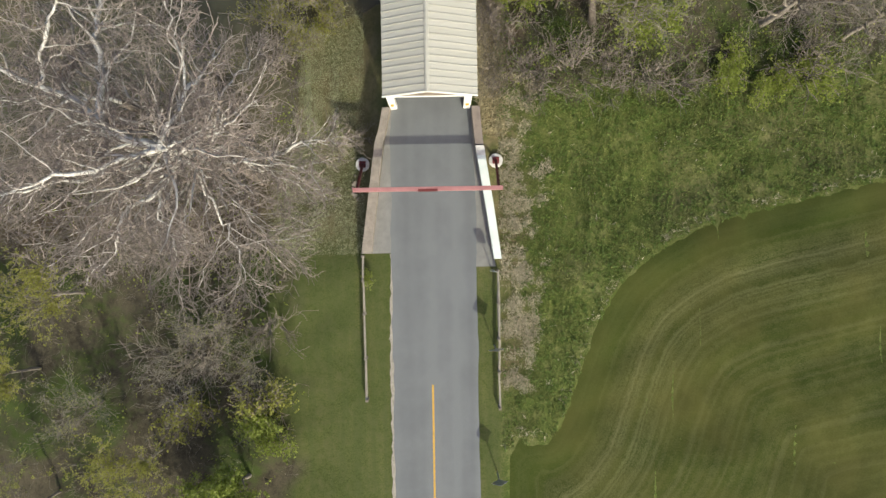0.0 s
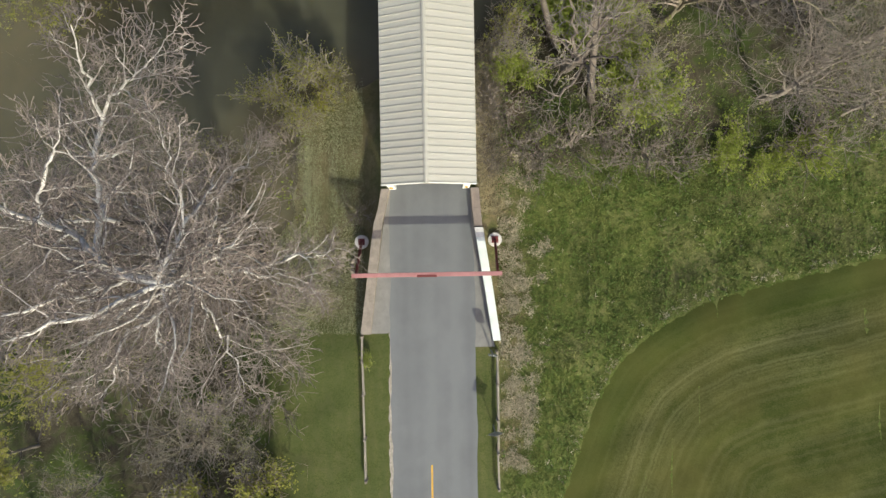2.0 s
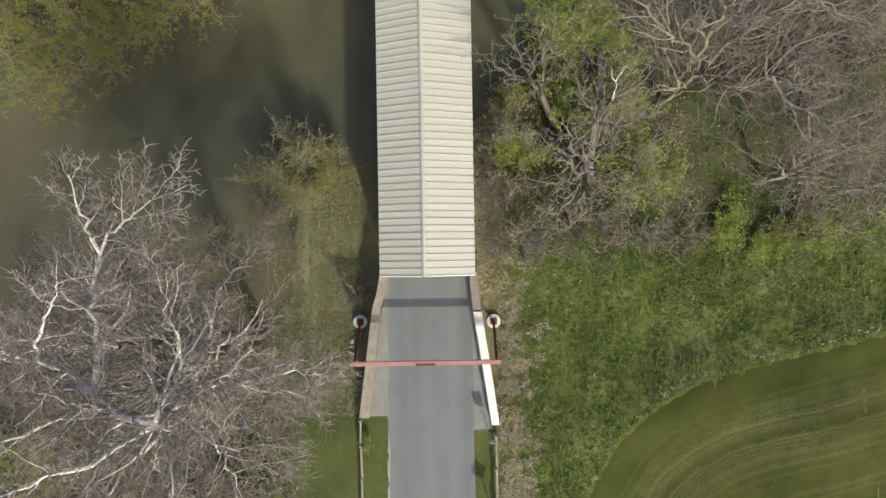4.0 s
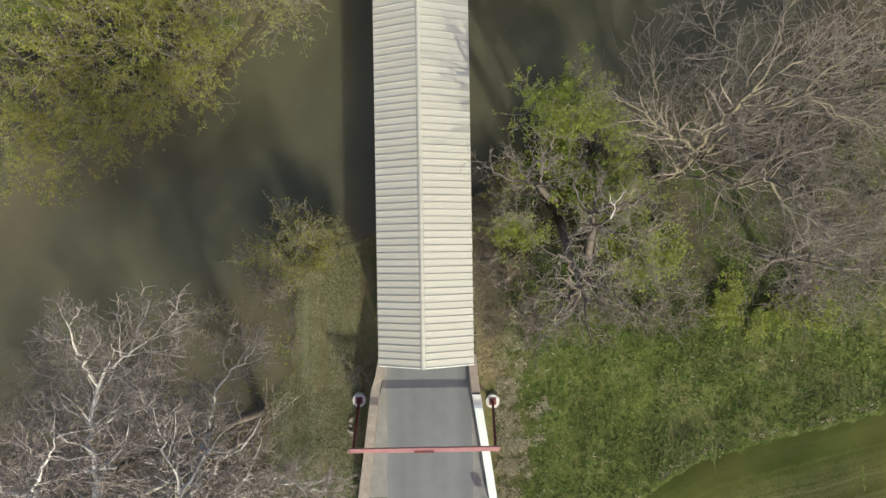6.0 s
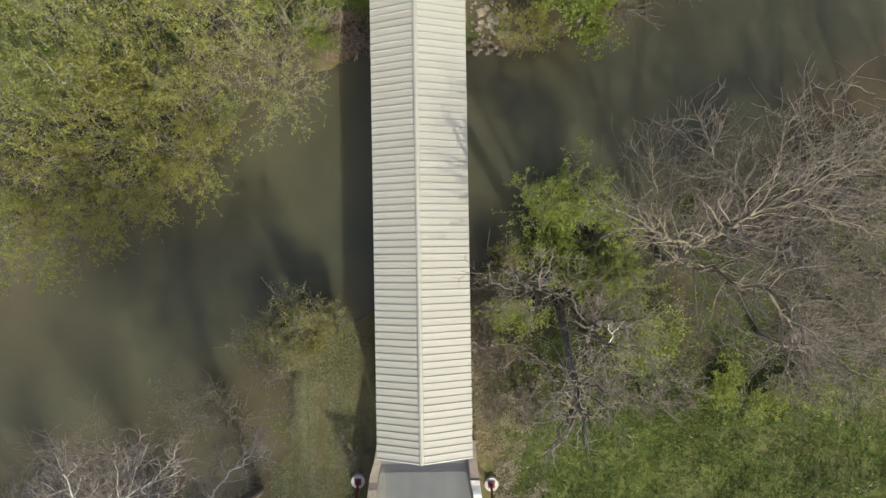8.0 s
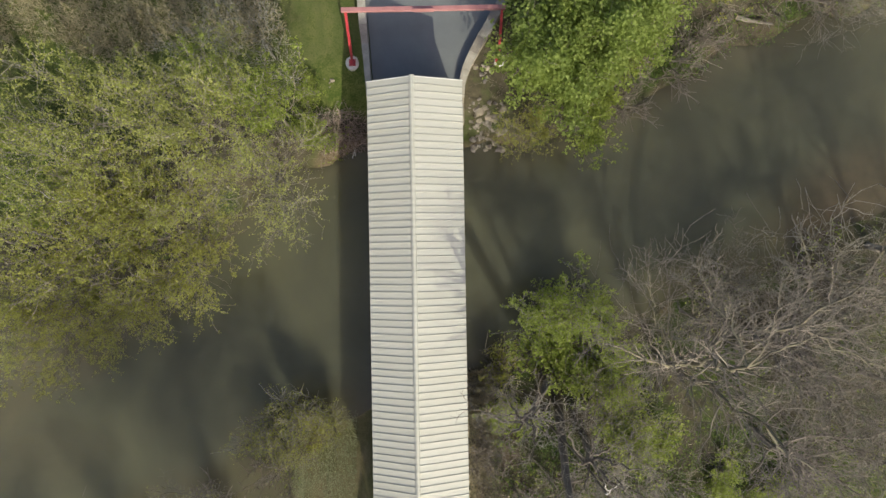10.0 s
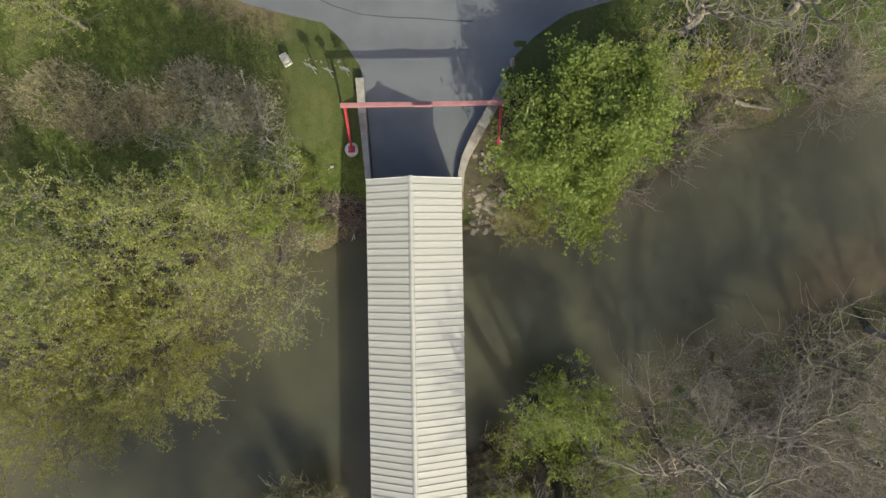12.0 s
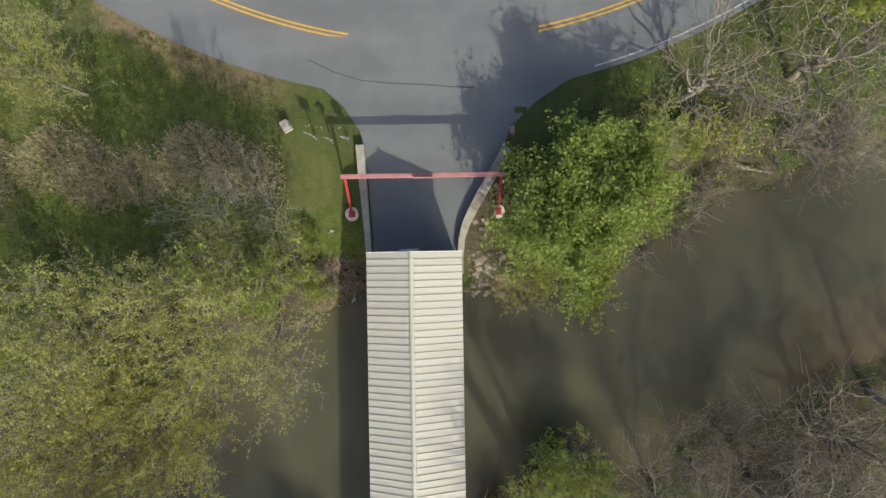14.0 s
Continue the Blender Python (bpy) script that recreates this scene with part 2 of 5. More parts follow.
# ---------------------------------------------------------------- mesh helpers
class Geo:
    """Collects solid pieces and turns them into one mesh."""

    def __init__(self):
        self.v, self.f = [], []

    def add(self, verts, faces):
        k = len(self.v)
        self.v += [tuple(p) for p in verts]
        self.f += [tuple(i + k for i in f) for f in faces]
        return self

    def box(self, x0, x1, y0, y1, z0, z1, m=None):
        p = [Vector((x, y, z)) for x in (x0, x1) for y in (y0, y1) for z in (z0, z1)]
        if m:
            p = [m @ q for q in p]
        return self.add(p, [(0, 1, 3, 2), (4, 6, 7, 5), (0, 4, 5, 1), (2, 3, 7, 6), (0, 2, 6, 4), (1, 5, 7, 3)])

    def prism(self, outline, z0, z1):
        """A plan outline, counter-clockwise, drawn up from z0 to z1 (numbers, or one for each corner)."""
        n = len(outline)
        lo = z0 if isinstance(z0, (list, tuple)) else [z0] * n
        hi = z1 if isinstance(z1, (list, tuple)) else [z1] * n
        v = [(x, y, z) for (x, y), z in zip(outline, lo)] + [(x, y, z) for (x, y), z in zip(outline, hi)]
        f = [tuple(range(n))[::-1], tuple(range(n, 2 * n))] + [(i, (i + 1) % n, n + (i + 1) % n, n + i) for i in range(n)]
        return self.add(v, f)

    def tube(self, a, b, ra, rb=None, sides=8):
        a, b = Vector(a), Vector(b)
        rb = ra if rb is None else rb
        q = (b - a).to_track_quat("Z", "Y")
        v = [p + q @ Vector((r * math.cos(i * math.tau / sides), r * math.sin(i * math.tau / sides), 0)) for p, r in ((a, ra), (b, rb)) for i in range(sides)]
        f = [(i, (i + 1) % sides, sides + (i + 1) % sides, sides + i) for i in range(sides)]
        return self.add(v, f + [tuple(range(sides))[::-1], tuple(range(sides, 2 * sides))])

    def beam(self, a, b, w, h):
        """A square bar from a to b."""
        a, b = Vector(a), Vector(b)
        m = Matrix.Translation(a) @ (b - a).to_track_quat("Y", "Z").to_matrix().to_4x4()
        return self.box(-w / 2, w / 2, 0, (b - a).length, -h / 2, h / 2, m)

    def mesh(self, name, mat, smooth=False, bevel=0.0):
        me = bpy.data.meshes.new(name)
        me.from_pydata(self.v, [], self.f)
        if bevel:
            bm = bmesh.new()
            bm.from_mesh(me)
            bmesh.ops.bevel(bm, geom=bm.edges[:], offset=bevel, segments=1, affect="EDGES")
            bm.to_mesh(me)
            bm.free()
        me.materials.append(mat)
        if smooth:
            me.shade_smooth()
        return me


def thing(name, label, category, group="", kind="", at=(0, 0, 0)):
    ob = new(name)
    ob.location = at
    return tagged(ob, label, category, group, kind)


def part(name, geo, mat, parent, label="", smooth=False, bevel=0.0):
    ob = new(name, geo.mesh(name, mat, smooth, bevel) if isinstance(geo, Geo) else geo)
    ob.parent = parent
    return tagged(ob, label)


def solid(name, geo, mat, label="", category="", kind="", group="", smooth=False, bevel=0.0):
    return tagged(new(name, geo.mesh(name, mat, smooth, bevel)), label, category, group, kind)


def array_mesh(name, verts, faces, mat, smooth=False):
    """A mesh from numpy arrays; faces all have the same number of corners."""
    me = bpy.data.meshes.new(name)
    n, k = faces.shape
    me.vertices.add(len(verts))
    me.vertices.foreach_set("co", np.ascontiguousarray(verts, dtype=np.float32).ravel())
    me.loops.add(n * k)
    me.loops.foreach_set("vertex_index", np.ascontiguousarray(faces, dtype=np.int32).ravel())
    me.polygons.add(n)
    me.polygons.foreach_set("loop_start", np.arange(0, n * k, k, dtype=np.int32))
    me.update(calc_edges=True)
    me.validate()
    me.materials.append(mat)
    if smooth:
        me.shade_smooth()
    return me


def ease(t):
    t = np.clip(t, 0, 1)
    return t * t * (3 - 2 * t)


def waves(x, y, size, seed=0):
    """Soft smooth unevenness between about -1 and 1."""
    r = np.random.default_rng(seed)
    s = 0
    for _ in range(11):
        a, k, ph = r.uniform(0, math.tau), r.uniform(0.35, 2.4) / size, r.uniform(0, math.tau)
        s = s + np.sin((x * math.cos(a) + y * math.sin(a)) * k * math.tau + ph)
    return s / 4.2


# ---------------------------------------------------------------- the lie of the land
WATER_Z = -2.85
SOUTH_BANK = ((-400, -60), (-60, -26), (-40, -7), (-31, -1.5), (-24, 0.5), (-18, 3), (-13, 6.5), (-9, 9), (-5.5, 9.3), (0, 11), (4, 12), (9, 13), (15, 15.5), (21, 18.5), (30, 22), (44, 27), (400, 120))
NORTH_BANK = ((-400, -40), (-60, -6), (-40, 6), (-31, 9.8), (-24, 14), (-18, 19), (-12, 25), (-6, 28), (0, 28), (4, 27.7), (9, 28.2), (17, 31), (24, 35), (31, 37.5), (44, 42), (400, 150))


def bank(line, x):
    return np.interp(x, [p[0] for p in line], [p[1] for p in line])


def creek(x, y):
    """Metres inside the creek (minus: on land)."""
    w = 0.5 * waves(x, y, 7, 3)
    d = np.minimum(y - bank(SOUTH_BANK, x), bank(NORTH_BANK, x) - y) * 0.85 + w
    return d


def main_road(x):
    """The middle of the road that passes north of the bridge."""
    q = np.clip(np.abs(x - 2.0), 0, 26)
    return 46.5 - 0.22 * ease(-x / 5) + 0.0135 * q * q + 0.70 * np.clip(np.abs(x - 2.0) - 26, 0, None)


def height(x, y):
    side = np.where(x > 0, ease((x - 3.6) / 17), ease((-x - 3.4) / 14))
    south = -0.07 - 1.6 * side
    near = np.where(x > 0, 0.75 * ease((y + 13) / 11) * ease((x - 3.1) / 1.4), 2.0 * ease((y + 12) / 12) * ease((-x - 3.1) / 1.6))
    south = south - near
    north = -0.07 - 1.25 * ease((40 - y) / 7) * ease((np.abs(x - 1.0) - 4.0) / 1.5) - 0.5 * ease((np.abs(x) - 9) / 20) * ease((46 - y) / 6)
    far = y > 20
    land = np.where(far, north, south) + 0.10 * waves(x, y, 5, 1) * ease((np.abs(x) - 4.5) / 4) + 0.25 * waves(x, y, 17, 2) * ease((np.abs(x) - 9) / 8)
    land = np.where(far & (y > main_road(x) - 5.2), -0.07 + 0.0 * x, land)
    land = np.where(y > main_road(x) + 5, -0.07 + 0.03 * np.clip(y - main_road(x) - 5, 0, 60), land)
    d = creek(x, y)
    k = ease(1 + d / np.where(far, 5.0, 6.0))
    land = np.minimum(land, land * (1 - k) + (WATER_Z - 0.05) * k)
    return np.where(d > 0, WATER_Z - 0.05 - 1.5 * ease(d / 5), land)


def lie(x, y):
    return float(height(np.array([x * 1.0]), np.array([y * 1.0]))[0])


def spread(lo, hi, step, reach):
    """Even steps from lo to hi, then ever wider ones out to reach."""
    mid = np.arange(lo, hi + step / 2, step)
    out = np.cumsum(step * 1.28 ** np.arange(1, 40))
    out = out[out < reach]
    return np.concatenate([lo - out[::-1], mid, hi + out])


def sheet(name, xs, ys, zfun, mat, smooth=True):
    gx, gy = np.meshgrid(xs, ys)
    gz = zfun(gx, gy)
    n, k = gx.shape
    i = np.arange(n * k).reshape(n, k)
    faces = np.stack([i[:-1, :-1], i[:-1, 1:], i[1:, 1:], i[1:, :-1]], -1).reshape(-1, 4)
    return array_mesh(name, np.stack([gx, gy, gz], -1).reshape(-1, 3), faces, mat, smooth), gx.ravel(), gy.ravel()


FIELD_EDGE = ((4.2, -90), (4.6, -40), (4.9, -25), (5.7, -23.0), (6.6, -23.4), (8.0, -23.4), (9.0, -22.0), (9.9, -19.6), (11.4, -15.6), (13.5, -12.2), (16.3, -10.0), (20.0, -8.1), (26, -6.6), (33.5, -5.0), (50, -1.5), (90, 8))


def field_in(x, y):
    """Metres inside the mown field."""
    best = np.full(np.shape(x), 1e9)
    sign = np.zeros(np.shape(x))
    for (ax, ay), (bx, by) in zip(FIELD_EDGE, FIELD_EDGE[1:]):
        dx, dy = bx - ax, by - ay
        t = np.clip(((x - ax) * dx + (y - ay) * dy) / (dx * dx + dy * dy), 0, 1)
        px, py = x - ax - t * dx, y - ay - t * dy
        d = np.hypot(px, py)
        s = np.sign(dy * px - dx * py)
        sign = np.where(d < best, s, sign)
        best = np.minimum(best, d)
    return best * sign


def wood_cover(x, y):
    """Where leaf litter lies: under the trees along the creek."""
    d = creek(x, y)
    south_e = (x > 2.5) & (y < 20)
    reach = np.where(y > 20, np.where(x < 0, 13.0, 9.0), np.where(x > 0, 9.5, 14.0))
    k = ease((d + reach) / 2.5 + 0.6 * waves(x, y, 5, 7))
    k = np.where((x < 0) & (y < 12), ease((-x - 10.0 + 1.2 * ease((y + 4) / 6) + 1.2 * waves(x, y, 6, 8)) / 2.0), k)
    k = np.where((x > 0) & (y < 14), ease((y - 2.8 + 1.9 * ease((21 - x) / 4) + 1.0 * waves(x, y, 5, 7)) / 2.0), k)
    k = k * np.where((x < 0) & (y > 31), ease((-x - 8.2 + 0.8 * waves(x, y, 4, 10)) / 2.0), 1.0)
    k = k * np.where((x < 0) & (y > 20), 1 - 0.75 * ease((y - 30.5) / 2), 1.0)
    return np.where(np.abs(x) < 3, 0, k)


def build_ground():
    me, x, y = sheet("ground", spread(-62, 62, 0.7, 1400), spread(-62, 78, 0.7, 1400), height, GROUND)
    d = creek(x, y)
    lawn = np.where(y < 12, ease((-x - 2.5) / 0.5), ease((x + 13) / 3) * ease((y - 33) / 3))
    lawn = np.where((x > 0) & (x < 5.0) & (y < -10), 1.0, lawn)
    lawn = np.maximum(lawn, np.where((x > 4) & (y > 36), 1.0, 0.0))
    d2 = np.minimum(y - bank(SOUTH_BANK, x), bank(NORTH_BANK, x) - y)
    mud = ease((d2 + 1.5 + 0.8 * waves(x, y, 3, 21)) / 1.2) * np.where((x < -7.5) | ((x > 7) & (y > 20)), 0.3, 0.85)
    mud = np.maximum(mud, (0.40 + 0.18 * waves(x, y, 3, 17)) * ease((y + 10.5) / 3) * ((x < -3.4) & (y < 12)))
    mud = np.maximum(mud, 0.7 * ease(1.5 - np.abs(y - 38.0 - 1.0 * waves(x, y, 7, 81)) / 1.8) * ease((-9.5 - x) / 3) * np.clip(0.6 + 0.5 * waves(x, y, 3, 85), 0, 1))
    mud = np.maximum(mud, 0.9 * ease(1.5 - np.abs(y - main_road(x) + 5.0 + 0.4 * waves(x, y, 3, 15)) / 1.0) * ease((x + 24) / 3) * ease((-8 - x) / 3))
    mud = np.maximum(mud, 0.85 * ease((7.2 + 0.8 * waves(x, y, 4, 41) - x) / 1.6) * (x > 3.55) * ease((y + 21 - 9 * (x < 4.75)) / 3) * ease((9 - y) / 4) * np.clip(0.62 + 0.5 * waves(x, y, 2.2, 11), 0, 1))
    col = np.stack([lawn, wood_cover(x, y), np.clip(mud, 0, 1), np.ones_like(x)], -1)
    a = me.color_attributes.new("cover", "FLOAT_COLOR", "POINT")
    a.data.foreach_set("color", col.astype(np.float32).ravel())
    tagged(new("ground", me), "uneven green and straw-coloured grassland with brown wooded banks", "ground", kind="structure")


def build_field():
    ys = np.arange(-62, 9, 0.5)
    xs = np.arange(4, 62, 0.5)
    me, x, y = sheet("mown_field", xs, ys, lambda gx, gy: height(gx, gy) + 0.05 * ease(field_in(gx, gy) / 0.4) - 0.03, FIELD)
    bm = bmesh.new()
    bm.from_mesh(me)
    inside = field_in(x, y)
    bm.verts.ensure_lookup_table()
    gone = [bm.verts[i] for i in np.nonzero(inside < -0.35)[0]]
    bmesh.ops.delete(bm, geom=gone, context="VERTS")
    bm.to_mesh(me)
    bm.free()
    co = np.empty(len(me.vertices) * 3, np.float32)
    me.vertices.foreach_get("co", co)
    co = co.reshape(-1, 3)
    a = me.attributes.new("ring", "FLOAT", "POINT")
    a.data.foreach_set("value", field_in(co[:, 0], co[:, 1]).astype(np.float32))
    tagged(new("mown_field", me), "mown green hay field with curved mower rings", "field", kind="structure")


def build_water():
    me, x, y = sheet("creek_water", spread(-62, 62, 1.0, 380), spread(-40, 50, 1.0, 160), lambda gx, gy: 0 * gx + WATER_Z, WATER)
    d = creek(x, y)
    east = ease(1 - np.hypot((x - 32) * 0.55, (y - 24.5) * 0.9 - (x - 32) * 0.25) / 4.8)
    west = ease(1.1 - np.hypot((x + 29) / 7, (y - 6.5) / 4.5))
    shoal = np.clip(0.85 * east + 0.2 * west + 0.3 * ease(1 - d / 2.2), 0, 1)
    a = me.attributes.new("shoal", "FLOAT", "POINT")
    a.data.foreach_set("value", shoal.astype(np.float32))
    tagged(new("creek_water", me), "murky olive-brown creek with sandy shallows", "water", kind="structure")


build_ground()
build_field()
build_water()


# ---------------------------------------------------------------- roads
def ribbon(xs_left, xs_right, z0, z1):
    """A paved strip between two rows of plan points, with thickness."""
    g = Geo()
    n = len(xs_left)
    v = [(*p, z1) for p in xs_left] + [(*p, z1) for p in xs_right] + [(*p, z0) for p in xs_left] + [(*p, z0) for p in xs_right]
    f = []
    for i in range(n - 1):
        f += [(i, n + i, n + i + 1, i + 1), (2 * n + i, i, i + 1, 2 * n + i + 1), (n + i, 3 * n + i, 3 * n + i + 1, n + i + 1)]
    f += [(0, 2 * n, 3 * n, n), (n - 1, 2 * n - 1, 4 * n - 1, 3 * n - 1)]
    return g.add(v, f)


def build_roads():
    rng = random.Random(5)
    # south approach: edges waver a little
    ys = [-400, -200, -100] + [-62 + 0.8 * i for i in range(78)] + [0.35, 1.6]
    left = [(-2.86 + 0.05 * math.sin(y * 0.9) + rng.uniform(-0.05, 0.05) + 0.12 * max(0, min(1, (y + 4) / 4)), y) for y in ys]
    right = [(3.14 + 0.04 * math.sin(y * 0.7 + 1) + rng.uniform(-0.04, 0.04) - 0.25 * max(0, min(1, (y + 5) / 5)), y) for y in ys]
    solid("road_south", ribbon(left, right, -0.2, 0.0), ASPHALT, "worn grey asphalt lane leading onto the bridge", "road", "structure")
    # concrete shoulders beside the wing walls
    sw = [(-4.25, -9.95), (-2.83, -9.95), (-2.62, 0.2), (-2.75, 0.2), (-3.25, -2.3)]
    solid("pavement_west", Geo().prism(sw, -0.3, -0.012), SHOULDER, "pale worn shoulder beside the stone wing wall", "pavement", "structure")
    se = [(3.08, -11.0), (4.5, -11.0), (3.2, -2.6), (2.95, 0.2), (2.85, 0.2)]
    solid("pavement_east", Geo().prism(se, -0.3, -0.012), SHOULDER, "pale worn shoulder beside the white wall", "pavement", "structure")
    # north: the road that passes, and the mouth of the bridge lane
    xs = [-420, -200, -90] + [-60 + 1.5 * i for i in range(81)] + [90, 200, 420]

    def edge(off):
        out = []
        for x in xs:
            s = float(main_road(np.array([x + 0.5]))[0] - main_road(np.array([x - 0.5]))[0])
            n = math.hypot(1, s)
            out.append((x - off * s / n, float(main_road(np.array([x * 1.0]))[0]) + off / n))
        return out
    solid("road_north", ribbon(edge(4.0), edge(-3.9), -0.3, 0.0), NEW_ASPHALT, "grey asphalt road curving past the bridge mouth", "road", "structure")
    mouth = [(-2.55, 29.8), (2.6, 29.8), (2.6, 31.2), (3.1, 31.2), (3.3, 33.0), (4.1, 34.9), (5.2, 36.9), (6.3, 38.7), (7.0, 40.4), (8.7, 42.0), (10.8, 43.4), (14, 44.8), (16.5, 46.2),
             (2, 47.5), (-13.5, 46.8), (-11.5, 45.5), (-8.6, 44.75), (-6.2, 43.1), (-4.9, 41.9), (-3.75, 40.1), (-3.5, 38.6), (-3.2, 36.0), (-2.9, 31.2), (-2.55, 31.2)]
    solid("road_mouth", Geo().prism(mouth, -0.3, -0.006), NEW_ASPHALT, "dark asphalt junction widening from the bridge", "road", "structure")

    def stripe(name, a, b, off, w, mat, label, grp=""):
        pts = [p for p in edge(off) if a <= p[0] <= b]
        pts2 = [p for p in edge(off - w) if a - 0.2 <= p[0] <= b + 0.2][:len(pts)]
        n = min(len(pts), len(pts2))
        solid(name, ribbon(pts[:n], pts2[:n], -0.05, 0.005), mat, label, "road marking", "structure", grp)
    for a, b in ((-60, -4.3), (8.6, 60)):
        stripe("yellow_line", a, b, 0.24, 0.13, YELLOW, "double yellow centre line on asphalt")
        stripe("yellow_line", a, b, -0.06, 0.13, YELLOW, "double yellow centre line on asphalt")
    stripe("white_line", 12.5, 60, -3.45, 0.09, ROAD_WHITE, "white road edge line")
    stripe("white_line", -11.6, -8.4, -3.55, 0.12, ROAD_WHITE, "broken white road edge line")
    g = Geo()
    for x in (-0.085,):
        g.box(x - 0.065, x + 0.065, -200, -19.3, -0.05, 0.005)
    solid("yellow_line", g, YELLOW, "single yellow centre line on worn asphalt", "road marking", "structure")
    # tar seam where the junction meets the passing road
    seam = [(-7.4, 45.3), (-5.6, 44.4), (-3.6, 43.75), (-1.4, 43.5), (0.8, 43.38), (2.6, 43.22), (4.3, 43.1)]
    solid("road_seam", ribbon([(x, y + 0.04 + 0.02 * math.sin(9 * x)) for x, y in seam], [(x, y - 0.04) for x, y in seam], -0.05, 0.004), TAR, "dark tar seam across the asphalt junction", "road marking", "structure")
    # gravel fringe on the west side of the lane
    ys = [-60 + 0.4 * i for i in range(126)]
    lf = [(-3.06 + rng.uniform(-0.08, 0.07) + 0.12 * max(0.0, min(1.0, (y + 17) / 6)), y) for y in ys]
    rf = [(-2.80, y) for y in ys]
    solid("gravel_verge", ribbon(lf, rf, -0.2, -0.02), GRAVEL, "pale crumbled gravel along the road edge", "verge", "structure")


build_roads()


# ---------------------------------------------------------------- the covered bridge
EAVE_Z, RIDGE_Z, ROOF_S, ROOF_N = 4.09, 5.31, 0.13, 31.52
EAVE_W, EAVE_E = -2.94, 3.18


def build_bridge():
    bridge = thing("covered_bridge", "white covered bridge with a cream metal roof over the creek", "bridge")
    mid = (EAVE_W + EAVE_E) / 2
    n = 70
    pitch = (ROOF_N - ROOF_S) / n
    roof = part("roof", Geo().prism([(EAVE_W + 0.04, ROOF_S + 0.03), (-0.02, ROOF_S - 0.01), (EAVE_E - 0.04, ROOF_S + 0.03), (EAVE_E - 0.04, ROOF_N - 0.03), (-0.02, ROOF_N + 0.01), (EAVE_W + 0.04, ROOF_N - 0.03)][::1],
                                    [EAVE_Z - 0.16, RIDGE_Z - 0.16, EAVE_Z - 0.16] * 1 + [EAVE_Z - 0.16, RIDGE_Z - 0.16, EAVE_Z - 0.16], [EAVE_Z - 0.05, RIDGE_Z - 0.05, EAVE_Z - 0.05, EAVE_Z - 0.05, RIDGE_Z - 0.05, EAVE_Z - 0.05]), DECK_WOOD, bridge, "wooden roof boards under the metal")
    # standing-seam panels: a tray with a raised lip along its southern edge; one mesh for each slope
    for name, xe in (("west", EAVE_W), ("east", EAVE_E)):
        g = Geo()
        run, rise = abs(xe + 0.02), RIDGE_Z - EAVE_Z
        s = -1 if xe < 0 else 1
        prof = [(0, 0), (0, 0.044), (0.024, 0.046), (0.034, 0.003), (pitch - 0.004, 0.0)]
        v = []
        for u in (0.0, 1.0):
            for y, z in prof:
                v.append((s * run * u, y, -rise * u + z))
        k = len(prof)
        under = [(s * run * u, y, -rise * u - 0.03) for u in (0.0, 1.0) for y in (0.0, pitch - 0.004)]
        v += under
        f = [((i, k + i, k + i + 1, i + 1) if s > 0 else (i + 1, k + i + 1, k + i, i)) for i in range(k - 1)]
        f += [tuple(range(k)) + (2 * k + 1, 2 * k), tuple(range(k, 2 * k))[::-1] + (2 * k + 2, 2 * k + 3), (2 * k, 2 * k + 2, k, 0), (k - 1, 2 * k - 1, 2 * k + 3, 2 * k + 1), (2 * k, 2 * k + 1, 2 * k + 3, 2 * k + 2)]
        me = g.add(v, f).mesh("roof_panel", ROOF)
        for i in range(n):
            p = part("roof_panel", me, None, roof)
            p.matrix_local = pose(-0.02, ROOF_S + i * pitch, RIDGE_Z + 0.004 * math.sin(i * 2.7), 0, 0, 0.06 * math.sin(i * 1.9))
    for i in range(11):
        a, b = ROOF_S - 0.06 + i * 2.868, ROOF_S - 0.06 + (i + 1) * 2.868 + (0.03 if i < 10 else 0.0)
        lift = 0.012 * (i % 2)
        v = [(x, y, z + lift) for y in (a, b) for x, z in ((-0.17, RIDGE_Z + 0.0), (-0.15, RIDGE_Z + 0.055), (-0.02, RIDGE_Z + 0.11), (0.11, RIDGE_Z + 0.055), (0.13, RIDGE_Z + 0.0))]
        part("ridge_cap", Geo().add(v, [(1, 0, 5, 6), (2, 1, 6, 7), (3, 2, 7, 8), (4, 3, 8, 9), (0, 1, 2, 3, 4), (9, 8, 7, 6, 5), (4, 9, 5, 0)]), ROOF, roof, "pale metal ridge cap")
    # eave boards
    for x in (EAVE_W + 0.02, EAVE_E - 0.05):
        part("eave_board", Geo().box(x, x + 0.03, ROOF_S, ROOF_N, EAVE_Z - 0.22, EAVE_Z - 0.04), WHITE, bridge)
    # side walls of vertical boards with a thickness
    for x0 in (-2.62, 2.72):
        wall = part("side_wall", Geo().box(x0, x0 + 0.14, 0.55, 31.1, -0.7, EAVE_Z - 0.05), WHITE, bridge, "white boarded side wall")
        out = -0.025 if x0 < 0 else 0.14
        board = Geo().box(x0 + out, x0 + out + 0.025, 0.0, 0.285, -0.75, EAVE_Z - 0.1).mesh("board", WHITE)
        for i in range(101):
            part("board", board, None, wall).location = (0, 0.58 + i * 0.3025, 0.004 * math.sin(i * 3.3))
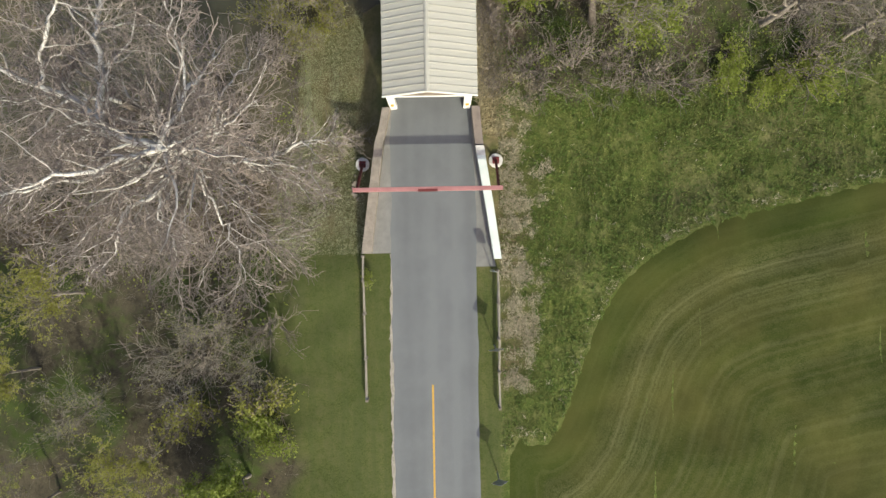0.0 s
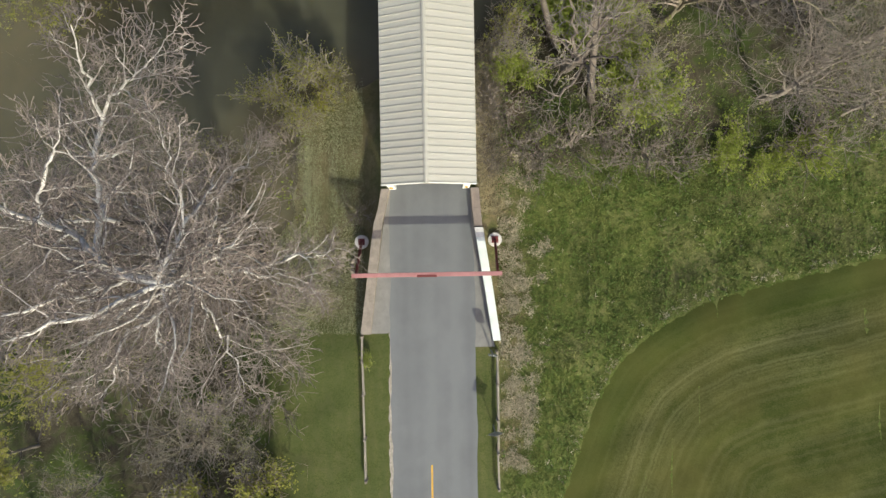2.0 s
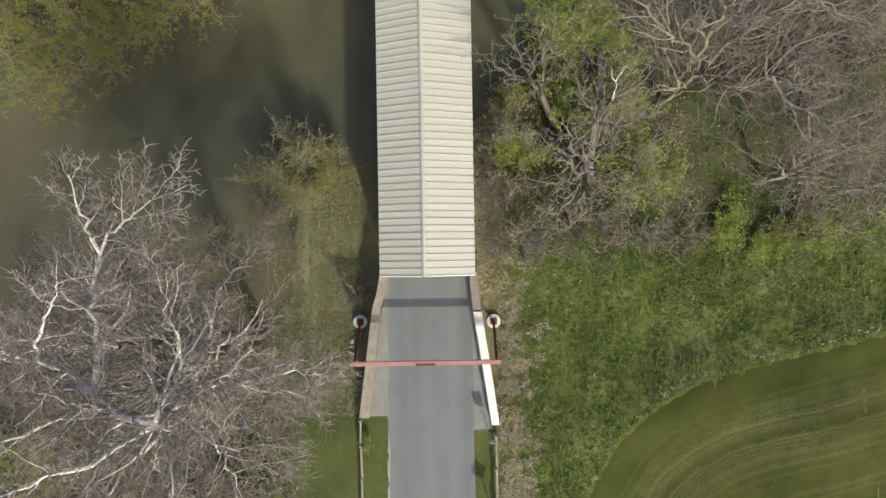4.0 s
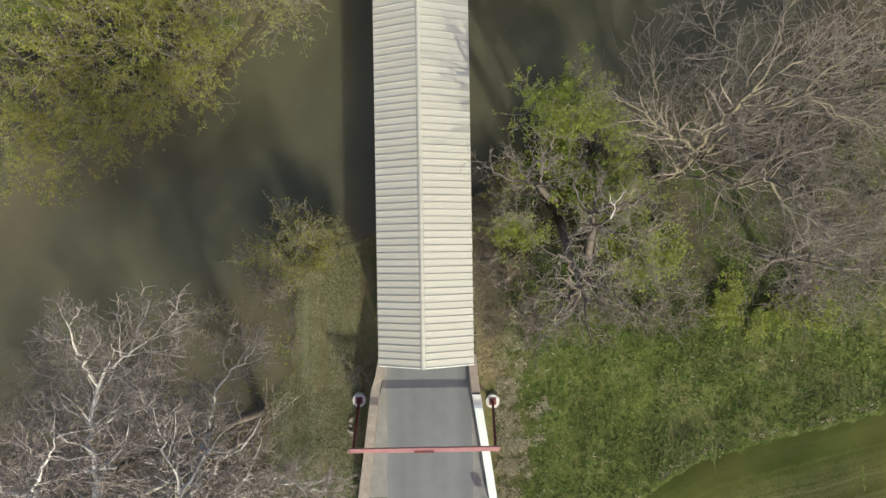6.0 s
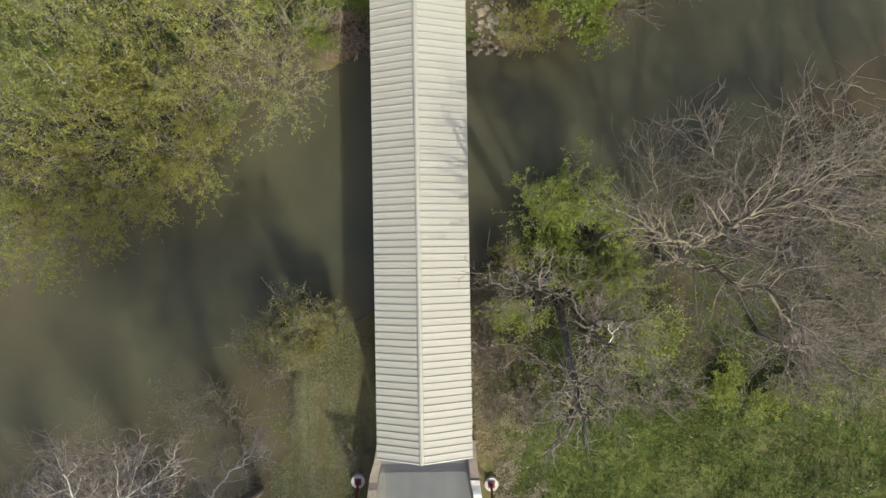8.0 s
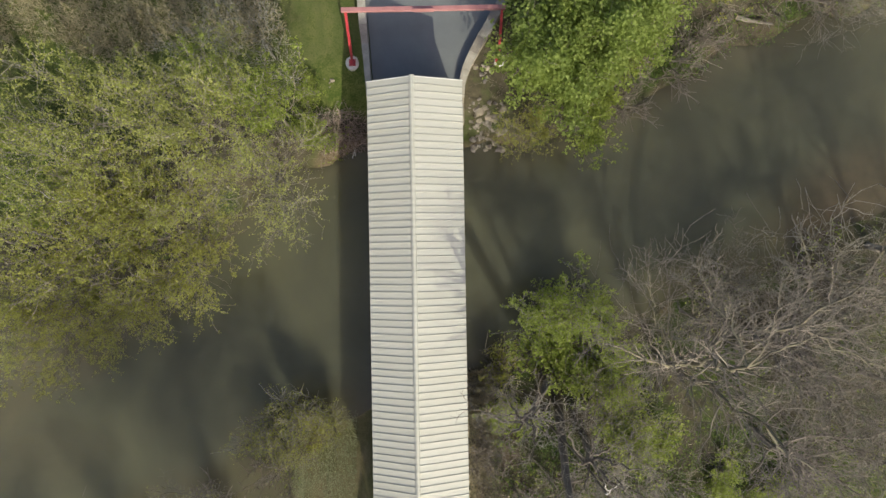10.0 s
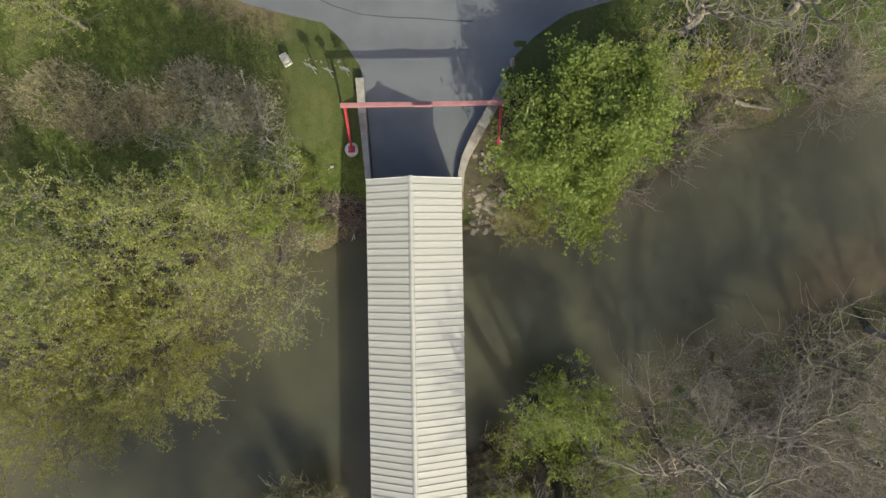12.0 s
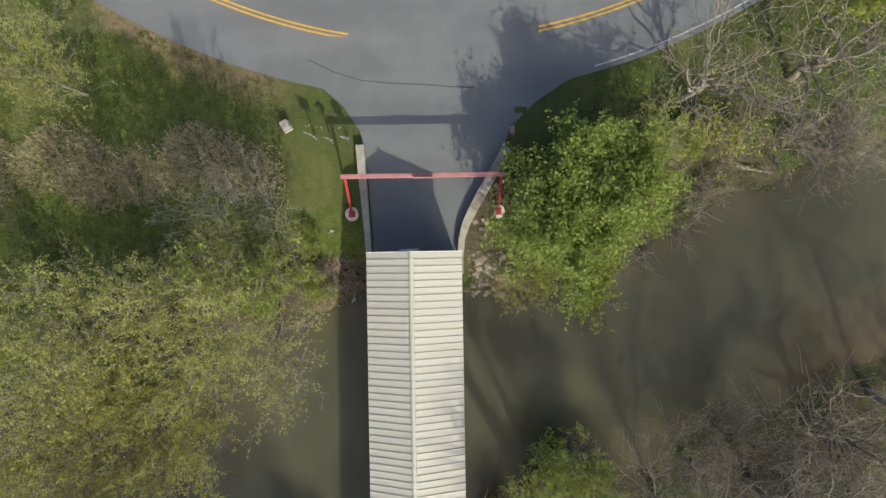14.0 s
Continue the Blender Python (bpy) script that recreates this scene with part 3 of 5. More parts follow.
    # portals
    for y0, s in ((0.22, 1), (31.28, -1)):
        ya, yb = min(y0, y0 + 0.34 * s), max(y0, y0 + 0.34 * s)
        portal = part("portal", Geo().box(-2.3, 2.4, ya + 0.02, yb - 0.02, 3.28, 3.44), WHITE, bridge, "white boarded portal")
        for xa, xb in ((-2.76, -2.28), (2.38, 2.86)):
            part("jamb", Geo().box(xa, xb, ya, yb, -0.1, EAVE_Z - 0.02), WHITE, portal, "white boarded jamb")
        v = [(-2.76, y, EAVE_Z - 0.02) for y in (ya, yb)] + [(-0.02, y, RIDGE_Z - 0.18) for y in (ya, yb)] + [(2.86, y, EAVE_Z - 0.02) for y in (ya, yb)] + [(2.3, y, 3.45) for y in (ya, yb)] + [(-2.2, y, 3.45) for y in (ya, yb)]
        part("gable", Geo().add(v, [(0, 2, 4, 6, 8)[::-1], (1, 3, 5, 7, 9), (0, 1, 3, 2), (2, 3, 5, 4), (4, 5, 7, 6), (6, 7, 9, 8), (8, 9, 1, 0)]), WHITE, portal, "white gable boards")
        fy = ROOF_S - 0.03 if s > 0 else ROOF_N + 0.03
        g = Geo()
        for xe in (EAVE_W, EAVE_E):
            g.beam((xe, fy, EAVE_Z - 0.09), (-0.02, fy, RIDGE_Z - 0.09), 0.05, 0.17)
        part("barge_board", g, WHITE, portal, "white barge board along the gable edge")
        for x in (-2.52, 2.62):
            yy = (ya - 0.03, ya - 0.004) if s > 0 else (yb + 0.004, yb + 0.03)
            part("marker", Geo().box(x - 0.11, x + 0.11, yy[0] - 0.04, yy[1], 1.1, 1.5), YELLOW, portal, "orange-yellow reflector")
    part("deck", Geo().box(-2.6, 2.7, 1.62, 29.78, -0.32, -0.02), DECK_WOOD, bridge, "timber deck")
    g = Geo()
    for i in range(5):
        g.box(-2.2 + i * 1.05, -1.95 + i * 1.05, 0.4, 31.0, -0.75, -0.33)
    part("stringer", g, DECK_WOOD, bridge)
    for y0, y1 in ((-0.9, 1.6), (29.9, 32.2)):
        tagged(new("abutment", Geo().box(-3.35, 3.45, y0, y1, -5.2, -0.76).box(-3.35, 3.45, y0 if y0 < 5 else y1 - 1.0, y0 + 1.0 if y0 < 5 else y1, -0.76, -0.33).mesh("abutment", STONE)), "rough tan stone bridge abutment", "abutment", "bridge abutments")


build_bridge()


# ---------------------------------------------------------------- wing walls
def wall_run(name, inner, outer, z0, z1, body_mat, label, cap_mat=None, cap=0.10, over=0.03, joints=()):
    """A wall between an inner and an outer row of plan points, with coping slabs on top."""
    w = thing(name, label, "wall")
    n = len(inner)
    top = [z1] * n if not isinstance(z1, (list, tuple)) else z1
    for i in range(n - 1):
        q = [inner[i], inner[i + 1], outer[i + 1], outer[i]]
        area = sum(q[k][0] * q[(k + 1) % 4][1] - q[(k + 1) % 4][0] * q[k][1] for k in range(4))
        h = [top[i], top[i + 1], top[i + 1], top[i]]
        if area < 0:
            q, h = q[::-1], h[::-1]
        part("masonry", Geo().prism(q, z0, [a - cap for a in h]), body_mat, w)
        cx, cy = sum(p[0] for p in q) / 4, sum(p[1] for p in q) / 4
        grow = []
        for x, y in q:
            d = math.hypot(x - cx, y - cy)
            grow.append((x + (x - cx) / d * over * 0.6, y + (y - cy) / d * 0.0))
        part("coping", Geo().prism(grow, [a - cap + 0.002 for a in h], h), cap_mat[i % len(cap_mat)] if isinstance(cap_mat, list) else (cap_mat or body_mat), w, bevel=0.012)
    return w


STONE_CAP = worn("stone_coping", (0.29, 0.252, 0.21), (0.175, 0.15, 0.125), 1.8, 16, 0.9, relief=0.5, depth=0.02)
BROWN_CAP = worn("brown_coping", (0.26, 0.215, 0.18), (0.16, 0.13, 0.11), 1.6, 18, 0.9)
wall_run("wing_wall", [(-2.72, 0.2), (-3.02, -1.15), (-3.28, -2.25), (-3.50, -4.1), (-3.74, -6.0), (-3.98, -8.0), (-4.22, -9.95)],
         [(-3.28, 0.2), (-3.52, -1.15), (-3.86, -2.25), (-4.12, -4.1), (-4.38, -6.0), (-4.66, -8.0), (-4.93, -9.95)], -2.6, [0.82, 0.8, 0.75, 0.68, 0.6, 0.52, 0.45], STONE, "tan stone wing wall with worn flat coping", STONE_CAP)
wall_run("wing_wall", [(2.93, 0.2), (3.02, -1.2), (3.16, -2.5)], [(3.50, 0.2), (3.60, -1.2), (3.72, -2.5)], -2.2, [0.85, 0.84, 0.82], STONE, "brown stone wing wall beside the portal", BROWN_CAP)
wall_run("parapet", [(3.16, -2.56), (3.26, -3.25), (3.85, -7.1), (4.32, -10.45)], [(3.74, -2.56), (3.84, -3.25), (4.41, -7.1), (4.86, -10.45)], -1.5, [0.92, 0.92, 0.90, 0.88], CONCRETE, "white-painted parapet wall beside the lane", [PALE_CONCRETE, CAP_WHITE, CAP_WHITE], cap=0.22)
wall_run("wing_wall", [(-2.98, 31.3), (-3.10, 33.3), (-3.22, 35.2), (-3.32, 36.6), (-3.44, 39.1)], [(-3.36, 31.3), (-3.52, 33.3), (-3.68, 35.2), (-3.84, 36.6), (-4.02, 39.1)], -2.2, [0.70, 0.68, 0.64, 0.60, 0.55], CONCRETE, "weathered grey concrete wing wall", [CONCRETE, CONCRETE, STONE_CAP, LIGHT_CAP])
wall_run("wing_wall", [(2.98, 31.3), (3.08, 32.4), (3.34, 33.5), (3.85, 34.6), (4.45, 35.7), (5.10, 36.8), (5.75, 37.9), (6.35, 38.95)],
         [(3.42, 31.3), (3.52, 32.35), (3.86, 33.3), (4.40, 34.3), (5.02, 35.35), (5.66, 36.45), (6.28, 37.55), (6.82, 38.6)], -2.2, 0.62, STONE, "curved stone wing wall with pale weathered coping", [LIGHT_CAP, LIGHT_CAP, LIGHT_CAP, STONE_CAP, LIGHT_CAP, STONE_CAP, CONCRETE])


# ---------------------------------------------------------------- clearance frames over the road
def clearance_frame(x0, x1, y_bar, z, bases, y_base, post_mat, plate_mat, plate, name_label):
    f = thing("clearance_bar", name_label, "height barrier", "clearance bars")
    part("crossbar", Geo().box(x0, x1, y_bar - 0.14, y_bar + 0.14, z - 0.16, z + 0.10), RED, f, "faded red steel beam", bevel=0.015)
    xm = (x0 + x1) / 2
    part("plate", Geo().box(xm - 0.65, xm + 0.65, y_bar + plate[0], y_bar + plate[1], z + plate[2], z + plate[3]), plate_mat, f, "clearance plate on the beam")
    for bx in bases:
        g = lie(bx, y_base)
        tx = min(max(bx, x0 + 0.28), x1 - 0.28)
        foot = part("footing", Geo().tube((bx, y_base, g - 0.5), (bx, y_base, g + 0.28), 0.54, 0.50, 20), PALE_CONCRETE, f, "round pale concrete footing", bevel=0.02)
        part("post", Geo().beam((bx, y_base, g + 0.28), (tx, y_bar, z - 0.02), 0.16, 0.16), post_mat, f, "leaning red steel post")
        part("base_plate", Geo().box(bx - 0.24, bx + 0.24, y_base - 0.24, y_base + 0.24, g + 0.282, g + 0.34), post_mat, foot, "red steel base plate")


clearance_frame(-5.13, 4.84, -5.72, 2.78, (-5.0, 4.68), -3.42, DARK_RED, DARK_RED, (-0.17, -0.02, -0.1, 0.125), "faded red clearance beam on leaning dark red posts")
clearance_frame(-4.66, 6.20, 36.55, 3.2, (-4.56, 5.98), 34.35, BRIGHT_RED, RED, (-0.19, -0.142, -0.1, 0.36), "faded red clearance beam on leaning bright red posts")


# ---------------------------------------------------------------- fences, signs, small things by the road
def fence(x0, y0, x1, y1, posts, label):
    f = thing("rail_fence", label, "fence")
    at = [(x0 + (x1 - x0) * k, y0 + (y1 - y0) * k) for k in posts]
    rng = random.Random(int(abs(x0 * 100)))
    for x, y in at:
        g = lie(x, y)
        part("post", Geo().box(x - 0.085, x + 0.085, y - 0.085, y + 0.085, g - 0.4, g + 0.86), GREY_BARK, f, bevel=0.012)
    for (ax, ay), (bx, by) in zip(at, at[1:]):
        for h in (0.38, 0.72):
            a, b = (ax + 0.05 * rng.uniform(-1, 1), ay, lie(ax, ay) + h), (bx + 0.05 * rng.uniform(-1, 1), by, lie(bx, by) + h + rng.uniform(-0.04, 0.04))
            part("rail", Geo().beam(a, b, 0.09 if h < 0.5 else 0.13, 0.10), RAIL_WOOD, f, bevel=0.015)
    return f


fence(-4.86, -10.15, -4.70, -20.2, (0.0, 0.17, 0.40, 0.71, 1.0), "weathered grey wooden post-and-rail fence on the lawn")
fence(4.62, -11.3, 4.58, -20.9, (0.0, 0.24, 0.50, 0.74, 1.0), "weathered grey wooden post-and-rail fence in tall straw")


def road_sign(x, y, h, w, t, turn, mat, label, diamond=False):
    g = lie(x, y)
    s = thing("road_sign", label, "sign", at=(x, y, g))
    s.rotation_euler = (0, 0, radians(turn))
    part("post", Geo().box(-0.035, 0.035, -0.03, 0.03, -0.5, h + t / 2), GALV, s, "galvanised steel post")
    p = Geo().box(-w / 2, w / 2, -0.05, -0.032, -t / 2, t / 2, pose(0, 0, h, 0, 45 if diamond else 0, 0))
    panel = part("panel", p, GALV, s, "flat grey metal sign panel")
    if mat != GALV:
        face = Geo().box(-w / 2 + 0.01, w / 2 - 0.01, -0.056, -0.051, -t / 2 + 0.01, t / 2 - 0.01, pose(0, 0, h, 0, 45 if diamond else 0, 0))
        part("sign_face", face, mat, panel, "coloured reflective sheet")


GALV = worn("galvanised_steel", (0.42, 0.43, 0.43), (0.25, 0.26, 0.26), 2, 30, 0.5, 0.6)
SIGN_WHITE = worn("sign_sheet", (0.70, 0.70, 0.68), (0.58, 0.58, 0.56), 2, 30, 0.5)
SIGN_YELLOW = worn("yellow_sign_sheet", (0.70, 0.47, 0.04), (0.58, 0.38, 0.04), 2, 30, 0.5)
road_sign(4.22, -11.25, 1.95, 0.62, 0.76, -8, SIGN_WHITE, "white rectangular road sign on a steel post")
road_sign(4.28, -16.55, 2.05, 0.80, 0.80, 6, SIGN_YELLOW, "yellow diamond road sign on a steel post", True)
road_sign(4.35, -25.5, 2.05, 0.80, 0.80, 6, SIGN_YELLOW, "yellow diamond road sign on a steel post", True)
road_sign(-6.85, 39.6, 2.0, 0.9, 0.65, -25, GALV, "back of a grey metal road sign in the grass")
road_sign(-5.68, 39.35, 1.95, 0.60, 0.60, -20, GALV, "back of a diamond road sign in the mown grass", True)
road_sign(-4.55, 39.4, 1.9, 0.62, 0.76, -12, GALV, "back of a grey metal road sign beside the wing wall")


def marker_post():
    x, y = 7.05, 39.7
    s = thing("object_marker", "red and white striped marker board on a low post", "marker", at=(x, y, lie(x, y)))
    s.rotation_euler = (0, 0, radians(25))
    part("post", Geo().box(-0.03, 0.03, -0.03, 0.03, -0.4, 1.25), GALV, s)
    part("board", Geo().box(-0.16, 0.16, -0.055, -0.034, 0.45, 1.35, pose(0, 0, 0, -18)), SIGN_WHITE, s)
    for i in range(4):
        part("stripe", Geo().box(-0.158, 0.158, -0.062, -0.056, 0.5 + i * 0.22, 0.6 + i * 0.22, pose(0, 0, 0, -18)), BRIGHT_RED, s, "red stripe")


marker_post()


def utility_box():
    x, y = -8.94, 40.55
    b = thing("utility_cabinet", "small pale tan utility cabinet on a concrete pad", "utility box", at=(x, y, lie(x, y)))
    b.rotation_euler = (0, 0, radians(28))
    part("pad", Geo().box(-0.30, 0.30, -0.38, 0.38, -0.2, 0.06), PALE_CONCRETE, b, bevel=0.02)
    part("body", Geo().box(-0.24, 0.24, -0.32, 0.32, 0.06, 0.62), CONCRETE, b, "tan painted body", bevel=0.03)
    part("lid", Geo().box(-0.27, 0.27, -0.35, 0.35, 0.622, 0.67), LIGHT_CAP, b, "pale lid", bevel=0.02)
    part("hatch", Geo().box(-0.12, 0.10, -0.14, 0.14, 0.672, 0.70), GALV, b, "dark hatch")


utility_box()


# ---------------------------------------------------------------- trees
def branch(rng, start, way, length, radius, level, spec, out, end=None, tip=0.16, low=0.42):
    """One limb as a crooked, tapering line, and its side limbs. spec: for each level (side limbs, length share, angle, bend, lift)."""
    last = level + 1 >= len(spec)
    n = level if last and level < 4 else (8, 11, 7, 5, 3)[level]
    kids, share, angle, bend, lift = spec[level]
    p, d = np.array(start, float), np.array(way, float)
    d /= np.linalg.norm(d)
    pts, ways = [p.copy()], [d.copy()]
    keep = d.copy()
    for i in range(n):
        d = d * 0.6 + keep * 0.4 + rng.normal(0, bend * 1.35, 3) + np.array((0, 0, lift))
        keep = keep + np.array((0, 0, lift))
        d /= np.linalg.norm(d)
        p = p + d * length / n
        pts.append(p.copy())
        ways.append(d.copy())
    if end is not None:
        # a crooked limb that ends at a given place: a straight line with kinks at two scales
        u = np.linspace(0, 1, n + 1)[:, None]
        a, b = np.array(start, float), np.array(end, float)
        kink = rng.normal(0, 0.021 * length, (n + 1, 3)) * np.minimum(1, 4 * u * (1 - u))
        sway = rng.normal(0, 0.03 * length, 3) * np.sin(math.pi * u) + rng.normal(0, 0.022 * length, 3) * np.sin(2 * math.pi * u)
        line = a + (b - a) * u + kink + sway
        pts = [q for q in line]
        g = np.gradient(line, axis=0)
        ways = [q for q in g / np.linalg.norm(g, axis=1, keepdims=True)]
        kids, length = max(3, kids * 0.25 * length), max(length, 4.2)
    taper = np.linspace(1.0, (0.42, tip, 0.2, 0.25, 0.25)[level], n + 1)
    out.append((level, np.array(pts), radius * taper))
    if last or not kids:
        return
    k = max(1, int(round(kids * rng.uniform(0.8, 1.2))))
    turn = rng.uniform(0, math.tau)
    for i in range(k):
        u = (0.16 + 0.84 * (i + rng.uniform(0.1, 0.9)) / k) if level else (low + (1 - low) * (i + rng.uniform(0.1, 0.9)) / k)
        u = min(u, 1.0)
        j = min(int(u * n), n - 1)
        f = u * n - j
        q = pts[j] * (1 - f) + pts[j + 1] * f
        w = ways[j + 1]
        side = np.cross(w, (0.3, 0.2, 1.0) if abs(w[2]) < 0.9 else (1.0, 0, 0))
        side /= np.linalg.norm(side)
        up = np.cross(side, w)
        turn += 2.4 + rng.uniform(-0.5, 0.5)
        a = radians(angle) * rng.uniform(0.6, 1.3)
        nd = w * math.cos(a) + (side * math.cos(turn) + up * math.sin(turn)) * math.sin(a)
        branch(rng, q, nd, length * share * rng.uniform(0.55, 1.3) * (1.1 - 0.35 * u), max(radius * taper[j] * (0.5 if level < 2 else 0.6), 0.006), level + 1, spec, out)


def tubes(lines, sides, least=0.0):
    """Tapering tubes along bent lines, as arrays."""
    vs, fs, k = [], [], 0
    ring = np.arange(sides) * math.tau / sides
    for _, pts, rad in lines:
        n = len(pts)
        w = np.gradient(pts, axis=0)
        w /= np.linalg.norm(w, axis=1, keepdims=True) + 1e-9
        ref = np.where(np.abs(w[:, 2:3]) < 0.9, np.array([[0, 0, 1.0]]), np.array([[1.0, 0, 0]]))
        a = np.cross(w, ref)
        a /= np.linalg.norm(a, axis=1, keepdims=True)
        b = np.cross(w, a)
        r = np.maximum(rad, least)[:, None, None]
        vs.append((pts[:, None] + r * (a[:, None] * np.cos(ring)[None, :, None] + b[:, None] * np.sin(ring)[None, :, None])).reshape(-1, 3))
        i = (np.arange(n - 1)[:, None] * sides + np.arange(sides)[None]) + k
        j = (np.arange(n - 1)[:, None] * sides + (np.arange(sides)[None] + 1) % sides) + k
        fs.append(np.stack([i, i + sides, j + sides, j], -1).reshape(-1, 4))
        k += n * sides
    return np.concatenate(vs), np.concatenate(fs)


def leaf_quads(rng, centres, size, flat=0.5):
    """Small folded leaves at the given places: two triangles each."""
    n = len(centres)
    a = rng.uniform(0, math.tau, n)
    d = np.stack([np.cos(a), np.sin(a), rng.normal(-0.12, 0.8 * flat, n)], -1)
    d /= np.linalg.norm(d, axis=1, keepdims=True)
    s = np.cross(d, np.stack([rng.normal(0, flat, n), rng.normal(0, flat, n), np.ones(n)], -1))
    s /= np.linalg.norm(s, axis=1, keepdims=True)
    z = size * rng.uniform(0.6, 1.4, n)[:, None]
    nrm = np.cross(s, d)
    v = np.stack([centres, centres + d * z * 0.5 + s * z * 0.36 + nrm * z * 0.08, centres + d * z, centres + d * z * 0.5 - s * z * 0.36 + nrm * z * 0.08], 1).reshape(-1, 3)
    i = np.arange(n)[:, None] * 4
    return v, np.concatenate([i + np.array([[0, 1, 2]]), i + np.array([[0, 2, 3]])], 0)


def tree_parts(name, seed, trunk, spec, bark, twig, leaf=None, leaves=0, size=0.14, loose=0.22, lean=(0, 0, 1), twig_least=0.010, multi=1, limbs=(), split=2, bare=0.0, tuft=5, mid_bark=None, low=0.42, trunk_bark=None):
    """Meshes of a tree that stands at the origin: trunk, single limbs, the crown of boughs and twigs, tufts of leaves along the twigs."""
    rng = np.random.default_rng(seed)
    lines = []
    for i in range(multi):
        w = np.array(lean, float) + (rng.normal(0, 0.55, 3) * (1, 1, 0) if multi > 1 else 0)
        sp = [(0, *spec[0][1:])] + spec[1:] if limbs else spec
        branch(rng, (rng.normal(0, 0.15) * (multi > 1), rng.normal(0, 0.15) * (multi > 1), -0.3), w, trunk[0], trunk[1], 0, sp, lines, low=low)
    for sx, sy, sz, ex, ey, ez, r in limbs:
        near = np.concatenate([q[1] for q in lines if q[0] <= 1])
        at = near[np.argmin(np.linalg.norm(near - (sx, sy, sz), axis=1))]
        way = np.array((ex, ey, ez)) - at
        branch(rng, at, way / np.linalg.norm(way), np.linalg.norm(way), r, 1, spec, lines, (ex, ey, ez), 0.6 if any(q[:3] == (ex, ey, ez) for q in limbs) else 0.16)
    made = {"height": max(q[1][:, 2].max() for q in lines)}
    made["trunk"] = [array_mesh(name + "_trunk", *tubes([q], 8), trunk_bark or bark, True) for q in lines if q[0] == 0]
    made["limb"] = [array_mesh(name + "_limb", *tubes([q], 6), bark, True) for q in lines if q[0] == 1 and split >= 1]
    mid = [q for q in lines if 1 < q[0] <= split]
    if mid:
        made["branchwork"] = [array_mesh(name + "_branchwork", *tubes(mid, 4, twig_least), mid_bark or bark, True)]
    small = [q for q in lines if q[0] > split]
    made["crown"] = [array_mesh(name + "_crown", *tubes(small, 3, twig_least), twig)]
    if leaves:
        last = max(q[0] for q in lines)
        ends = np.concatenate([q[1][1:] for q in lines if q[0] >= last])
        ends = ends[ends[:, 2] > made["height"] * rng.uniform(bare - 0.15, bare + 0.15, len(ends))]
        k = leaves // tuft
        heart = ends[rng.integers(0, len(ends), k)] + rng.normal(0, loose, (k, 3))
        pick = np.repeat(heart, tuft, 0) + rng.normal(0, size * 0.55, (k * tuft, 3)) * (1, 1, 1.3)
        made["foliage"] = [array_mesh(name + "_foliage", *leaf_quads(rng, pick, size, 0.3 if bare else 0.5), leaf)]
    return made


def plant(name, meshes, x, y, turn, tall, wide, label, category="tree", group="", z=None):
    g = lie(x, y) if z is None else z
    k = (tall or meshes["height"]) / meshes["height"]
    t = thing(name, label, category, group)
    t.matrix_basis = pose(x, y, g, 0, 0, turn) @ Matrix.Diagonal((k * wide, k * wide, k, 1))
    for key, ms in meshes.items():
        if key == "height":
            continue
        for me in ms:
            p = part(key, me, None, t)
            if key in ("crown", "branchwork", "foliage"):
                tagged(p, kind="stuff")
    return t


# the great sycamore: limbs from and to places in the world, and their thickness
SYC_AT = (-12.6, -4.4)
SYC_NORTH = [
    (-13.4, -3.2, 6.5, -10.9, -5.4, 17.6, 0.26), (-10.9, -5.4, 17.4, -16.1, -2.6, 17.5, 0.20), (-13.6, -3.6, 16.6, -13.7, 1.8, 16.7, 0.16), (-13.7, 1.8, 16.7, -13.4, 4.9, 19.4, 0.10),
    (-13.7, 1.8, 16.7, -10.2, 4.3, 18.6, 0.09), (-16.1, -2.6, 17.5, -20.0, -0.6, 19.4, 0.12),
    (-16.1, -2.6, 17.5, -14.6, -1.3, 19.3, 0.09), (-14.6, -1.3, 19.3, -13.1, 0.8, 20.6, 0.07), (-13.9, -2.9, 14.4, -19.0, -2.8, 16.2, 0.11),
    (-12.7, -4.2, 5.0, -12.2, -0.6, 7.3, 0.11), (-12.2, -0.6, 7.3, -9.5, 2.4, 7.8, 0.07), (-13.8, -0.6, 15.6, -11.4, 0.6, 15.4, 0.07),
]
SYC_HUB = [
    (-10.9, -5.4, 17.6, -10.0, -2.9, 17.4, 0.15), (-10.0, -2.9, 17.4, -9.2, -0.7, 16.0, 0.10), (-10.0, -2.9, 17.4, -10.3, 1.4, 18.8, 0.07),
    (-11.0, -5.3, 16.0, -7.7, -2.7, 14.9, 0.11), (-12.2, -4.8, 9.5, -9.5, -5.0, 11.6, 0.15), (-9.5, -5.0, 11.6, -7.4, -4.6, 11.2, 0.12),
    (-7.4, -4.6, 11.2, -4.4, -4.0, 13.7, 0.09), (-9.5, -5.0, 11.6, -6.7, -6.5, 8.7, 0.07), (-9.5, -5.0, 11.6, -5.9, -5.7, 12.0, 0.06),
    (-10.9, -5.4, 17.6, -12.7, -6.5, 19.4, 0.13), (-12.7, -6.5, 19.4, -16.8, -7.6, 20.0, 0.09), (-10.9, -5.4, 17.6, -9.4, -5.4, 19.2, 0.10), (-11.0, -5.3, 16.5, -13.6, -4.8, 19.6, 0.10),
]
